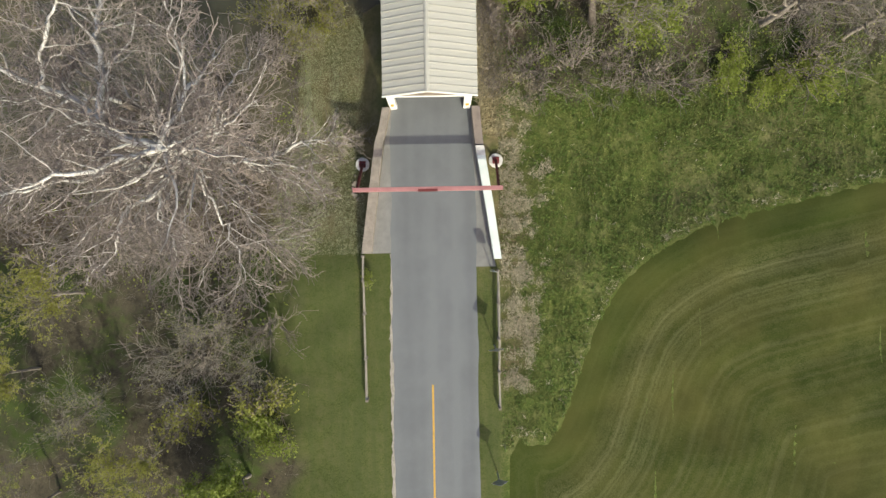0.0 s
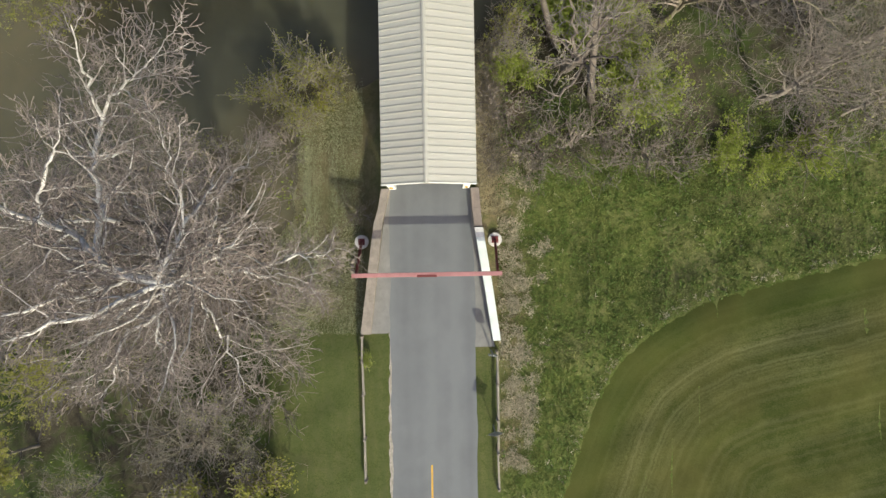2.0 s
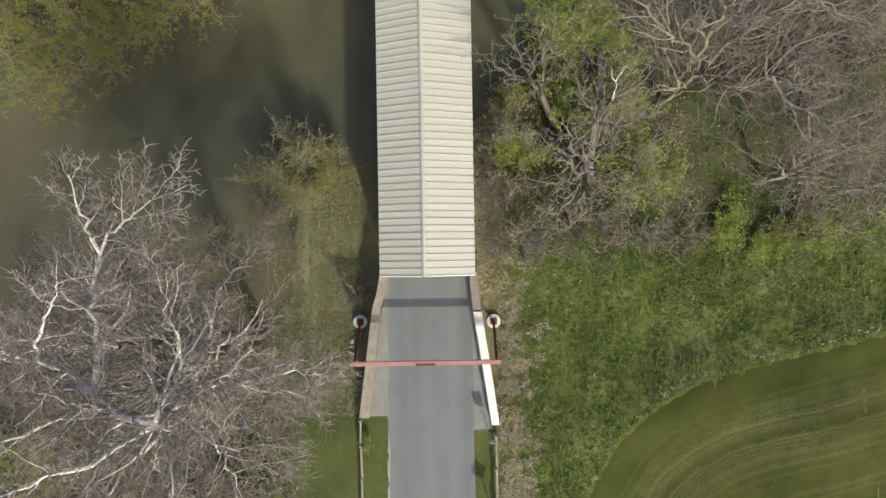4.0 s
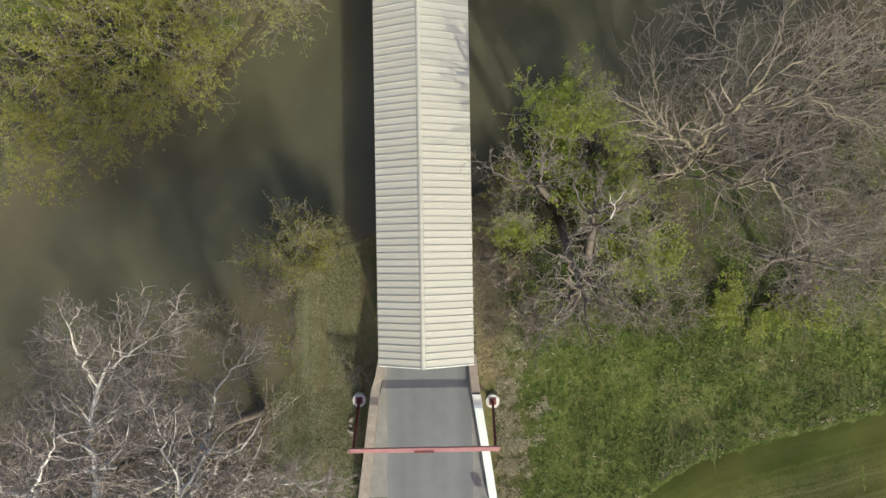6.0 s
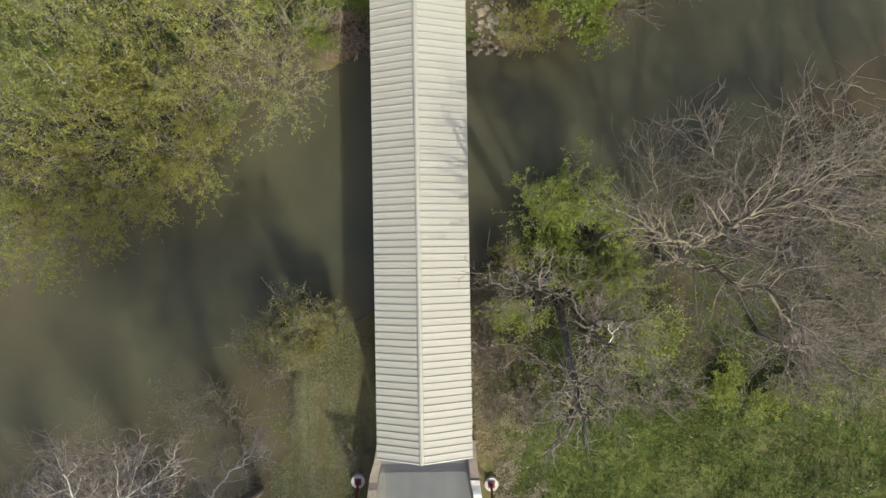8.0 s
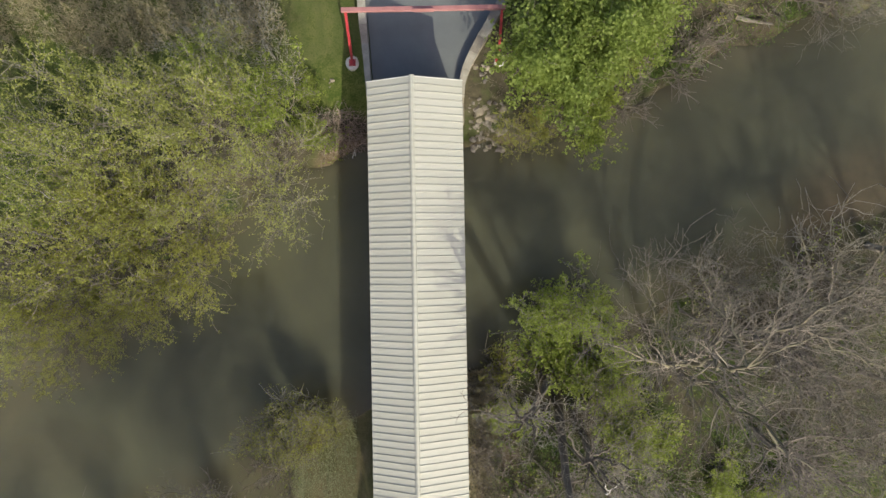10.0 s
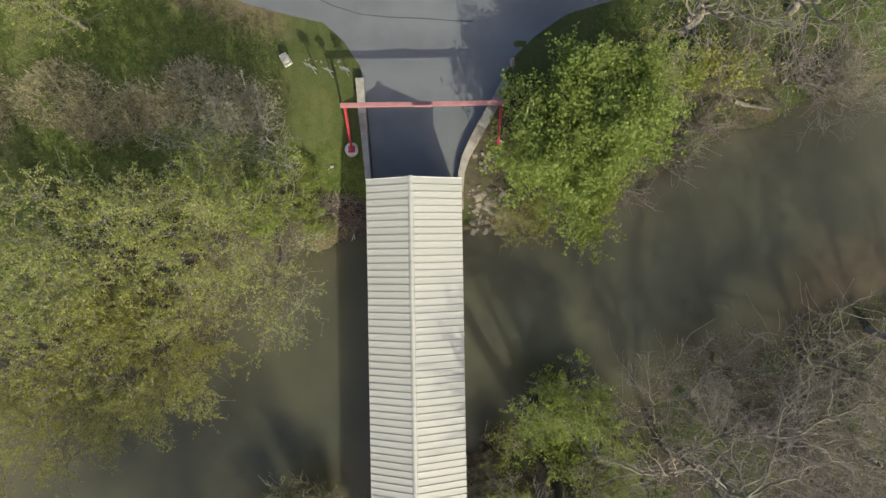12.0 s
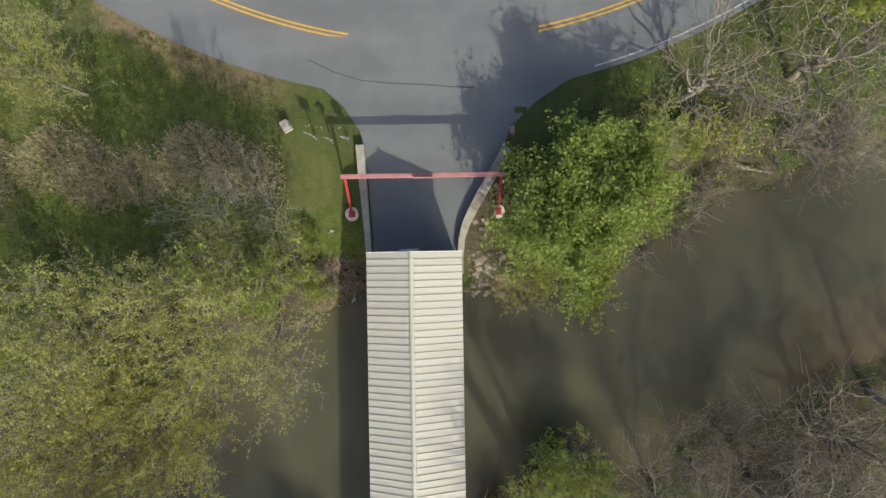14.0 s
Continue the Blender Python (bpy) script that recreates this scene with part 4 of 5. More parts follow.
SYC_SOUTH = [
    (-11.8, -5.0, 13.0, -12.3, -6.8, 14.8, 0.14), (-12.3, -6.8, 14.8, -13.3, -7.9, 16.1, 0.11), (-13.3, -7.9, 16.1, -14.2, -10.4, 16.4, 0.08),
    (-12.3, -6.8, 14.8, -11.4, -9.7, 15.2, 0.08), (-11.8, -5.0, 13.0, -9.3, -11.2, 12.0, 0.09), (-12.4, -4.6, 9.0, -18.0, -6.3, 14.0, 0.14),
    (-18.0, -6.3, 14.0, -22.0, -7.4, 15.6, 0.08), (-12.5, -4.5, 9.5, -17.6, -9.6, 13.0, 0.10), (-12.4, -4.6, 8.0, -13.6, -10.6, 10.6, 0.09),
    (-12.4, -4.6, 8.0, -8.8, -9.3, 9.6, 0.08), (-12.6, -4.4, 7.5, -17.4, 0.4, 12.0, 0.10), (-12.6, -4.4, 8.0, -19.6, -3.4, 11.5, 0.09),
]
SYC_Z = lie(*SYC_AT)
SYC = tree_parts("sycamore", 11, (14.8 - SYC_Z, 0.42), [(9, 0.8, 50, 0.02, 0.0), (9, 0.50, 50, 0.13, 0.02), (8, 0.58, 46, 0.17, 0.03), (4, 0.64, 44, 0.21, 0.03), (4, 0.62, 46, 0.24, 0.03)], WHITE_BARK, SYC_TWIG, split=2, lean=(-0.10, 0.13, 1), twig_least=0.0145, mid_bark=SYC_BOUGH, trunk_bark=TRUNK_BARK,
                 limbs=[(a - SYC_AT[0], b - SYC_AT[1], c - SYC_Z, d - SYC_AT[0], e - SYC_AT[1], f - SYC_Z, r) for a, b, c, d, e, f, r in SYC_NORTH + SYC_HUB + SYC_SOUTH])

# the spreading lichen tree on the east bank
SPREAD = [
    (0, 0, 2.5, -0.6, 0.8, 8.0, 0.20), (-0.6, 0.8, 8.0, -5.2, 2.1, 12.8, 0.12), (-5.2, 2.1, 12.8, -8.2, 3.4, 13.4, 0.06), (-0.6, 0.8, 8.0, -1.3, 2.2, 16.4, 0.14),
    (-1.3, 2.2, 16.4, -3.1, 7.6, 15.0, 0.07), (-1.3, 2.2, 16.4, 0.4, 7.0, 17.4, 0.07), (-1.3, 2.2, 16.4, 2.9, 5.0, 18.0, 0.07), (0, 0, 2.8, 4.5, 3.5, 11.0, 0.15),
    (4.5, 3.5, 11.0, 8.6, 7.4, 13.4, 0.08), (0, 0, 2.6, 1.5, -1.7, 12.8, 0.13), (1.5, -1.7, 12.8, 0.8, -3.6, 17.0, 0.08), (1.5, -1.7, 12.8, 5.3, -5.9, 12.4, 0.09), (4.5, 3.5, 11.0, 10.0, 1.0, 12.0, 0.09), (0, 0, 3.0, -3.6, 6.6, 9.4, 0.09),
]
LIMBY = tree_parts("bare_tree", 29, (3.4, 0.36), [(9, 1.5, 50, 0.06, 0.03), (9, 0.50, 46, 0.13, 0.05), (8, 0.56, 46, 0.17, 0.05), (7, 0.58, 44, 0.20, 0.04)], MOSS_BARK, DARK_TWIG, limbs=SPREAD, twig_least=0.011, mid_bark=BROWN_TWIG)
# tall leaning bare trees with a broom of limbs at the top
BROOM = [
    (-2.4, -3.8, 14.0, -3.9, -2.0, 18.6, 0.13), (-2.4, -3.8, 13.6, -4.8, -7.2, 15.5, 0.09), (-2.4, -3.8, 14.0, -4.2, -5.2, 17.3, 0.09), (-2.3, -3.6, 13.2, -5.1, -4.0, 15.6, 0.09), (-2.3, -3.6, 13.4, -1.9, -6.2, 16.2, 0.09),
    (-2.3, -3.6, 13.0, -0.1, -4.7, 16.0, 0.09), (-2.2, -3.4, 12.6, -0.4, -2.6, 16.6, 0.09), (-2.2, -3.4, 12.2, -1.6, -0.9, 16.8, 0.09), (-1.8, -2.9, 10.6, -4.0, -1.4, 13.4, 0.09), (-2.4, -3.8, 14.0, -2.7, -3.4, 19.6, 0.09),
]
TALL = tree_parts("bare_tree", 30, (15.0, 0.36), [(9, 0.4, 50, 0.02, 0.0), (5, 0.36, 46, 0.14, 0.03), (5, 0.55, 46, 0.18, 0.03), (3, 0.55, 46, 0.22, 0.02)], TRUNK_BARK, PALE_TWIG, limbs=BROOM, lean=(-0.17, -0.27, 1), twig_least=0.012, mid_bark=DARK_TWIG)
SNAG = tree_parts("dead_tree", 38, (15.6, 0.10), [(9, 0.4, 50, 0.02, 0.0), (1, 0.15, 46, 0.14, 0.03), (2, 0.5, 46, 0.18, 0.03)], WHITE_BARK, SYC_TWIG, limbs=[(0, 0.9, 15.3, 0.0, 1.6, 16.4, 0.034), (0.0, 1.6, 16.4, -0.4, 2.2, 16.9, 0.024), (0.0, 1.6, 16.4, 0.4, 2.3, 17.1, 0.024)], lean=(0, 0.06, 1), trunk_bark=TRUNK_BARK, split=1)

# level: side limbs, length share, angle, bend, lift
BARE_A = tree_parts("bare_tree", 21, (7.0, 0.27), [(10, 1.15, 42, 0.06, 0.02), (9, 0.55, 46, 0.17, 0.04), (8, 0.58, 46, 0.24, 0.04), (8, 0.55, 44, 0.26, 0.03)], GREY_BARK, DARK_TWIG, twig_least=0.012)
BARE_B = tree_parts("bare_tree", 22, (5.0, 0.28), [(9, 1.5, 50, 0.10, 0.03), (9, 0.6, 48, 0.19, 0.03), (8, 0.58, 48, 0.24, 0.04), (8, 0.55, 44, 0.26, 0.03)], MOSS_BARK, PALE_TWIG, twig_least=0.014)
BARE_C = tree_parts("bare_tree", 23, (7.0, 0.25), [(9, 1.1, 38, 0.07, 0.03), (9, 0.58, 44, 0.17, 0.04), (8, 0.58, 44, 0.24, 0.04), (8, 0.55, 44, 0.26, 0.03)], GREY_BARK, PALE_TWIG, LEAF_BUD, 1500, 0.10, twig_least=0.013)
BARE_N = tree_parts("bare_tree", 26, (4.0, 0.26), [(7, 1.8, 58, 0.10, 0.02), (7, 0.55, 52, 0.20, 0.02), (6, 0.58, 52, 0.22, 0.02), (5, 0.55, 48, 0.24, 0.02)], GREY_BARK, DARK_TWIG, LEAF_BUD, 350, 0.085, twig_least=0.012)
BARE_S = tree_parts("bare_tree", 39, (4.5, 0.065), [(6, 1.0, 32, 0.07, 0.05), (5, 0.55, 38, 0.12, 0.05), (4, 0.55, 38, 0.16, 0.05), (4, 0.55, 40, 0.2, 0.04)], BLEACHED, BLEACHED, twig_least=0.014)
BARE_W = tree_parts("white_tree", 28, (6.5, 0.13), [(6, 0.8, 44, 0.09, 0.02), (6, 0.5, 48, 0.2, 0.03), (5, 0.5, 48, 0.2, 0.03)], WHITE_BARK, SYC_TWIG, split=1)
BUD_SPEC = [(9, 1.1, 46, 0.08, 0.02), (9, 0.55, 46, 0.16, 0.05), (6, 0.58, 46, 0.20, 0.06), (6, 0.5, 44, 0.22, 0.06)]
BUD_A = tree_parts("budding_tree", 31, (8.0, 0.17), [(9, 0.75, 48, 0.06, 0.02), *BUD_SPEC[1:]], GREY_BARK, PALE_TWIG, LEAF_BUD, 7600, 0.118, 0.06, twig_least=0.012, bare=0.5, tuft=3, low=0.62)
BUD_B = tree_parts("budding_tree", 32, (5.0, 0.17), BUD_SPEC, GREY_BARK, BROWN_TWIG, LEAF_OLIVE, 7600, 0.115, 0.06, twig_least=0.013, bare=0.45, tuft=3)
BUD_C = tree_parts("budding_tree", 33, (3.6, 0.20), BUD_SPEC, GREY_BARK, BROWN_TWIG, LEAF_LIME, 7500, 0.16, 0.10, twig_least=0.010, tuft=4)
BUD_D = tree_parts("budding_tree", 34, (5.0, 0.14), [(8, 1.1, 40, 0.09, 0.03), *BUD_SPEC[1:]], MOSS_BARK, PALE_TWIG, LEAF_LIME, 6000, 0.12, 0.06, twig_least=0.013, bare=0.5, tuft=3)
LEAN_SPEC = [(9, 0.8, 46, 0.05, 0.02), *BUD_SPEC[1:]]
BUD_L = tree_parts("budding_tree", 35, (9.0, 0.18), LEAN_SPEC, GREY_BARK, PALE_TWIG, LEAF_BUD, 5200, 0.11, 0.05, lean=(0.18, -0.5, 1), twig_least=0.014, bare=0.3, tuft=2)
BUD_M = tree_parts("budding_tree", 36, (8.5, 0.18), LEAN_SPEC, GREY_BARK, BROWN_TWIG, LEAF_OLIVE, 8000, 0.12, 0.06, lean=(0.18, -0.5, 1), twig_least=0.013, bare=0.3, tuft=3)
GREEN = tree_parts("leafy_tree", 41, (4.2, 0.26), [(11, 0.95, 55, 0.08, 0.02), (10, 0.6, 48, 0.14, 0.03), (8, 0.55, 48, 0.2, 0.02), (4, 0.5, 44, 0.2, 0.0)], GREY_BARK, BROWN_TWIG, LEAF_GREEN, 36000, 0.185, 0.34, tuft=5)
BUSH_SPEC = [(5, 0.9, 34, 0.12, 0.05), (6, 0.65, 42, 0.2, 0.05), (6, 0.55, 44, 0.22, 0.03)]
BUSH_A = tree_parts("bush", 51, (1.3, 0.05), BUSH_SPEC, GREY_BARK, DARK_TWIG, multi=7, split=0)
BUSH_B = tree_parts("bush", 52, (1.3, 0.05), BUSH_SPEC, GREY_BARK, BROWN_TWIG, LEAF_LIME, 3000, 0.10, 0.09, tuft=4, multi=7, split=0)
BUSH_D = tree_parts("bush", 54, (1.5, 0.05), [(6, 0.9, 30, 0.12, 0.08), (7, 0.65, 40, 0.2, 0.06), (6, 0.55, 44, 0.22, 0.03)], GREY_BARK, PALE_TWIG, LEAF_OLIVE, 1500, 0.058, 0.06, twig_least=0.012, tuft=1, multi=7, split=0, bare=0.3)
BUSH_C = tree_parts("bush", 53, (1.3, 0.05), BUSH_SPEC, GREY_BARK, BROWN_TWIG, LEAF_OLIVE, 1000, 0.10, 0.12, multi=7, split=0)

BARE = "bare deciduous tree with grey-brown twigs on the creek bank"
LICHEN = "bare spreading tree with yellow lichen-covered limbs"
BROOMY = "tall leaning bare tree with a broom of thin limbs"
UPRIGHT = "small bare tree with upright bleached grey twigs"
BUD = "deciduous tree with sparse yellow-green spring buds"
OLIVE = "deciduous tree with olive-brown opening buds"
OVER = "leaning tree with pale opening buds over the water"
LIME = "small tree with fresh lime-green spring leaves"
TWIG = "tangled leafless shrub with grey-brown twigs"
LEAFING = "lime-green leafing shrub at the wood's edge"
SHADED = "lime-green leafing shrub under bare trees"
BANK_SHRUB = "budding bank shrub with olive-yellow leaves"
OLIVE_SHRUB = "olive budding shrub on the bank"
plant("sycamore", SYC, *SYC_AT, 0, 0, 1.0, "large bare sycamore with white mottled limbs and pale twigs")


def grove(name, rows):
    """Plants of one kind of growth: meshes, x, y, turn, height (0: as made), width, label."""
    for me, x, y, turn, tall, wide, lab in rows:
        plant(name, me, x, y, turn, tall, wide, lab, name)


# south-east wood: great trees, then the smaller ones
grove("tree", [
    (LIMBY, 17.6, 12.6, 0, 0, 1.0, LICHEN), (TALL, 10.2, 9.2, 0, 0, 1.0, BROOMY), (TALL, 12.0, 6.6, -108, 17.4, 1.0, BROOMY), (TALL, 9.8, 11.0, -66, 17.6, 1.0, BROOMY),
    (SNAG, 9.3, 7.8, 0, 0, 1.0, "slender dead tree with a bleached white forked top"), (BARE_A, 25.0, 6.8, 75, 14.5, 1.1, BARE), (BARE_A, 24.5, 14.0, 140, 15.5, 1.0, BARE), (BARE_B, 29.0, 18.0, 250, 16.0, 1.0, LICHEN),
    (BUD_D, 9.0, 16.2, 100, 12.5, 0.72, LIME), (BUD_D, 11.8, 16.2, 220, 10.0, 0.7, LIME), (BARE_A, 33.0, 11.0, 10, 14.0, 1.0, BARE), (BARE_C, 14.5, 6.6, 300, 9.5, 1.0, BARE),
])
grove("tree", [
    # the 17 m tree at x 38 is out of view, added to shade the east water
    (BARE_A, 33.5, 20.5, 120, 16.5, 1.0, BARE), (BARE_A, 38.0, 18.0, 40, 17.0, 1.0, BARE), (BARE_A, 13.0, 10.5, 260, 9.0, 0.9, BARE), (BARE_C, 19.5, 15.8, 80, 8.0, 1.0, BARE), (BARE_C, 6.2, 9.6, 190, 7.5, 0.8, BARE),
    (BARE_B, 22.0, 18.0, 190, 8.0, 1.1, LICHEN), (BUD_D, 13.2, 12.0, 10, 7.5, 0.9, LIME), (BARE_C, 31.0, 5.5, 220, 12.0, 1.0, BARE), (BARE_B, 29.0, 9.5, 30, 10.0, 1.1, LICHEN),
])
# south-west, past the sycamore
grove("tree", [
    (BUD_B, -25.5, -12.5, 15, 8.0, 1.0, OLIVE), (BUD_B, -20.0, -24.0, 80, 8.5, 1.0, OLIVE), (BUD_C, -13.6, -26.0, 130, 6.5, 1.0, LIME), (BUD_A, -27.5, -27.0, 200, 9.0, 1.0, BUD), (BARE_A, -22.5, -1.0, 200, 10.0, 1.0, BARE),
    (BUD_B, -29.0, -18.0, 10, 8.0, 1.0, OLIVE), (BARE_A, -19.0, -9.5, 60, 9.0, 1.1, BARE), (BARE_C, -16.0, 3.0, 250, 8.0, 0.9, BARE), (BUD_B, -15.5, -30.5, 300, 7.5, 1.0, OLIVE),
    (BARE_C, -12.6, -17.6, 310, 5.5, 0.9, BARE), (BARE_C, -24.5, -20.5, 100, 6.5, 1.2, BARE), (BUD_C, -16.5, -28.0, 10, 4.5, 1.2, LIME), (BARE_C, -24.5, -30.0, 150, 8.0, 1.2, BARE),
    (BARE_A, -28.0, -4.5, 320, 10.0, 1.0, BARE), (BARE_C, -15.0, -15.0, 40, 7.0, 1.0, BARE), (BARE_B, -17.5, -17.6, 120, 7.5, 1.0, BARE),
])
# north-west wood: high crowns, leaning trees over the water, lower growth behind
grove("tree", [
    (BUD_A, -12.4, 28.6, 30, 16.6, 0.62, BUD), (BUD_A, -16.4, 28.6, 250, 17.0, 0.66, BUD), (BUD_D, -9.2, 29.6, 80, 14.6, 0.6, BUD), (BUD_A, -19.6, 25.2, 120, 15.0, 0.7, BUD), (BUD_B, -18.0, 21.8, 20, 15.4, 0.75, OLIVE),
    (BUD_M, -15.8, 22.6, 16, 13.4, 0.85, OLIVE), (BUD_M, -18.0, 20.8, 0, 11.0, 0.9, OLIVE), (BUD_B, -16.6, 24.6, 200, 13.5, 0.7, OLIVE), (BUD_A, -16.0, 23.6, 90, 13.0, 0.7, BUD), (BUD_L, -10.4, 27.4, 8, 13.4, 0.9, OVER), (BUD_M, -21.0, 19.0, -6, 11.0, 0.9, OLIVE),
    (BARE_W, -20.6, 24.0, 200, 12.5, 0.8, "slender white-barked bare tree among budding trees"), (BUD_B, -22.6, 18.6, 20, 11.0, 0.9, OLIVE), (BUD_B, -25.5, 16.4, 90, 8.5, 1.1, OLIVE),
])
grove("tree", [
    (BUD_A, -11.6, 31.0, 300, 13.0, 0.7, BUD), (BUD_D, -24.4, 24.5, 60, 9.0, 1.0, LIME), (BUD_A, -28.5, 21.5, 120, 8.5, 1.1, BUD), (BARE_S, -10.2, 34.8, 110, 8.6, 0.85, UPRIGHT), (BARE_S, -12.6, 35.6, 10, 8.2, 0.85, UPRIGHT), (BARE_S, -8.8, 33.0, 200, 6.6, 0.8, UPRIGHT), (BARE_S, -14.8, 34.4, 280, 7.6, 0.85, UPRIGHT), (BUD_A, -23.0, 43.0, 190, 8.5, 1.25, BUD),
    (BUD_D, -27.5, 29.0, 10, 8.5, 1.0, LIME), (BUD_A, -31.5, 38.0, 100, 9.0, 1.1, BUD), (BUD_A, -30.5, 16.5, 30, 8.5, 1.1, BUD),
])
# north-east
grove("tree", [
    (GREEN, 10.6, 33.4, 0, 10.2, 0.78, "dense fresh green leafy tree beside the wing wall"), (GREEN, 12.2, 36.6, 130, 8.6, 0.9, "fresh green leafy tree near the road junction"), (BUD_C, 12.0, 30.6, 220, 8.2, 0.85, LIME), (BUD_B, 15.4, 34.4, 40, 6.4, 0.8, OLIVE), (BUD_B, 8.6, 29.0, 20, 5.5, 1.0, OLIVE),
    (BARE_N, 18.8, 42.0, 320, 12.5, 0.95, BARE), (BARE_N, 27.0, 43.5, 120, 12.0, 1.1, BARE), (BARE_B, 30.8, 38.6, 260, 5.5, 1.5, LICHEN), (BUD_A, 14.8, 38.8, 70, 6.5, 1.1, BUD), (BUD_C, 29.5, 47.5, 10, 8.0, 1.0, LIME),
])
# shrubs of the south banks
grove("shrub", [
    (BUSH_D, -8.6, 9.0, 0, 6.0, 0.8, BANK_SHRUB), (BUSH_D, -11.0, 7.6, 60, 5.6, 0.85, BANK_SHRUB), (BUSH_D, -6.9, 8.6, 160, 4.2, 0.85, BANK_SHRUB), (BUSH_D, -9.6, 6.0, 220, 3.6, 1.0, BANK_SHRUB), (BUSH_C, -8.0, 7.0, 100, 2.6, 1.0, BANK_SHRUB), (BUSH_A, -10.6, 4.0, 200, 3.0, 1.1, TWIG), (BUSH_B, -4.45, -11.7, 20, 0.9, 1.0, "small yellow-green sapling beside the fence"),
    (BUSH_A, -5.5, -1.2, 30, 2.6, 0.8, TWIG), (BUSH_A, -17.4, -16.6, 90, 4.5, 1.2, TWIG), (BUSH_A, -13.2, -8.8, 0, 3.6, 1.2, TWIG), (BUSH_C, -12.6, -20.0, 40, 3.6, 1.1, OLIVE_SHRUB), (BUSH_A, -21.0, -7.5, 70, 4.2, 1.2, TWIG), (BUSH_A, -15.0, 0.5, 170, 3.6, 1.2, TWIG), (BUSH_C, -17.0, -21.2, 240, 3.6, 1.2, OLIVE_SHRUB),
    (BUSH_B, -12.4, -22.6, 240, 2.6, 1.2, LEAFING), (BUSH_A, -12.0, -14.6, 20, 3.0, 1.2, TWIG),
])
grove("shrub", [
    (BUSH_B, 22.6, 3.0, 0, 1.5, 2.0, LEAFING), (BUSH_B, 25.4, 2.4, 140, 1.3, 2.2, LEAFING), (BUSH_B, 28.2, 2.8, 220, 1.5, 2.0, LEAFING), (BUSH_A, 12.4, 4.2, 20, 2.6, 1.1, TWIG), (BUSH_A, 18.6, 2.4, 60, 2.2, 1.3, TWIG), (BUSH_A, 13.4, 1.8, 160, 1.8, 1.4, TWIG), (BUSH_A, 8.4, 1.6, 260, 1.8, 1.4, TWIG), (BUSH_A, 6.4, 3.6, 20, 3.4, 1.0, TWIG), (BUSH_A, 10.6, 3.2, 200, 3.8, 1.0, TWIG),
    (BUSH_A, 4.9, 11.0, 100, 3.6, 0.9, TWIG), (BUSH_C, 5.6, 12.0, 100, 3.6, 0.9, BANK_SHRUB), (BUSH_B, 15.0, 8.5, 50, 3.8, 1.0, SHADED), (BUSH_A, 28.5, 3.6, 250, 3.8, 1.1, TWIG), (BUSH_A, 12.6, 14.6, 20, 4.2, 1.0, TWIG), (BUSH_A, 15.6, 3.2, 20, 3.2, 1.2, TWIG),
    (BUSH_A, 5.0, 6.4, 270, 3.0, 1.0, TWIG), (BUSH_B, 6.4, 8.4, 270, 3.0, 1.0, SHADED), (BUSH_B, 11.0, 12.8, 80, 4.4, 1.1, SHADED), (BUSH_B, 13.4, 9.2, 200, 4.0, 1.1, SHADED), (BUSH_B, 16.2, 6.0, 310, 3.4, 1.1, SHADED), (BUSH_B, 10.2, 14.6, 10, 4.6, 0.9, SHADED),
])
# shrubs of the north bank
grove("shrub", [
    (BUSH_B, -8.0, 29.4, 240, 1.9, 1.4, LEAFING), (BUSH_A, 17.0, 33.5, 240, 3.4, 1.2, TWIG), (BUSH_A, 20.5, 36.4, 20, 2.2, 1.3, TWIG), (BUSH_A, 27.0, 38.6, 140, 3.2, 1.2, TWIG), (BUSH_A, 14.6, 31.6, 30, 3.0, 1.2, TWIG), (BUSH_A, 18.6, 34.4, 80, 3.4, 1.3, TWIG),
    (BUSH_B, 16.0, 36.4, 130, 3.0, 1.2, LEAFING), (BUSH_A, 22.4, 37.0, 190, 2.0, 1.3, TWIG), (BUSH_C, 21.0, 39.8, 10, 3.6, 1.3, BANK_SHRUB), (BUSH_A, 29.4, 39.4, 60, 3.4, 1.3, TWIG),
    (BUSH_A, -6.6, 29.8, 210, 2.2, 1.0, TWIG), (BUSH_B, -7.6, 32.4, 20, 1.2, 1.7, LEAFING), (BUSH_B, 13.8, 36.6, 140, 3.4, 1.2, LEAFING), (BUSH_B, 18.0, 38.4, 300, 3.0, 1.2, LEAFING),
])


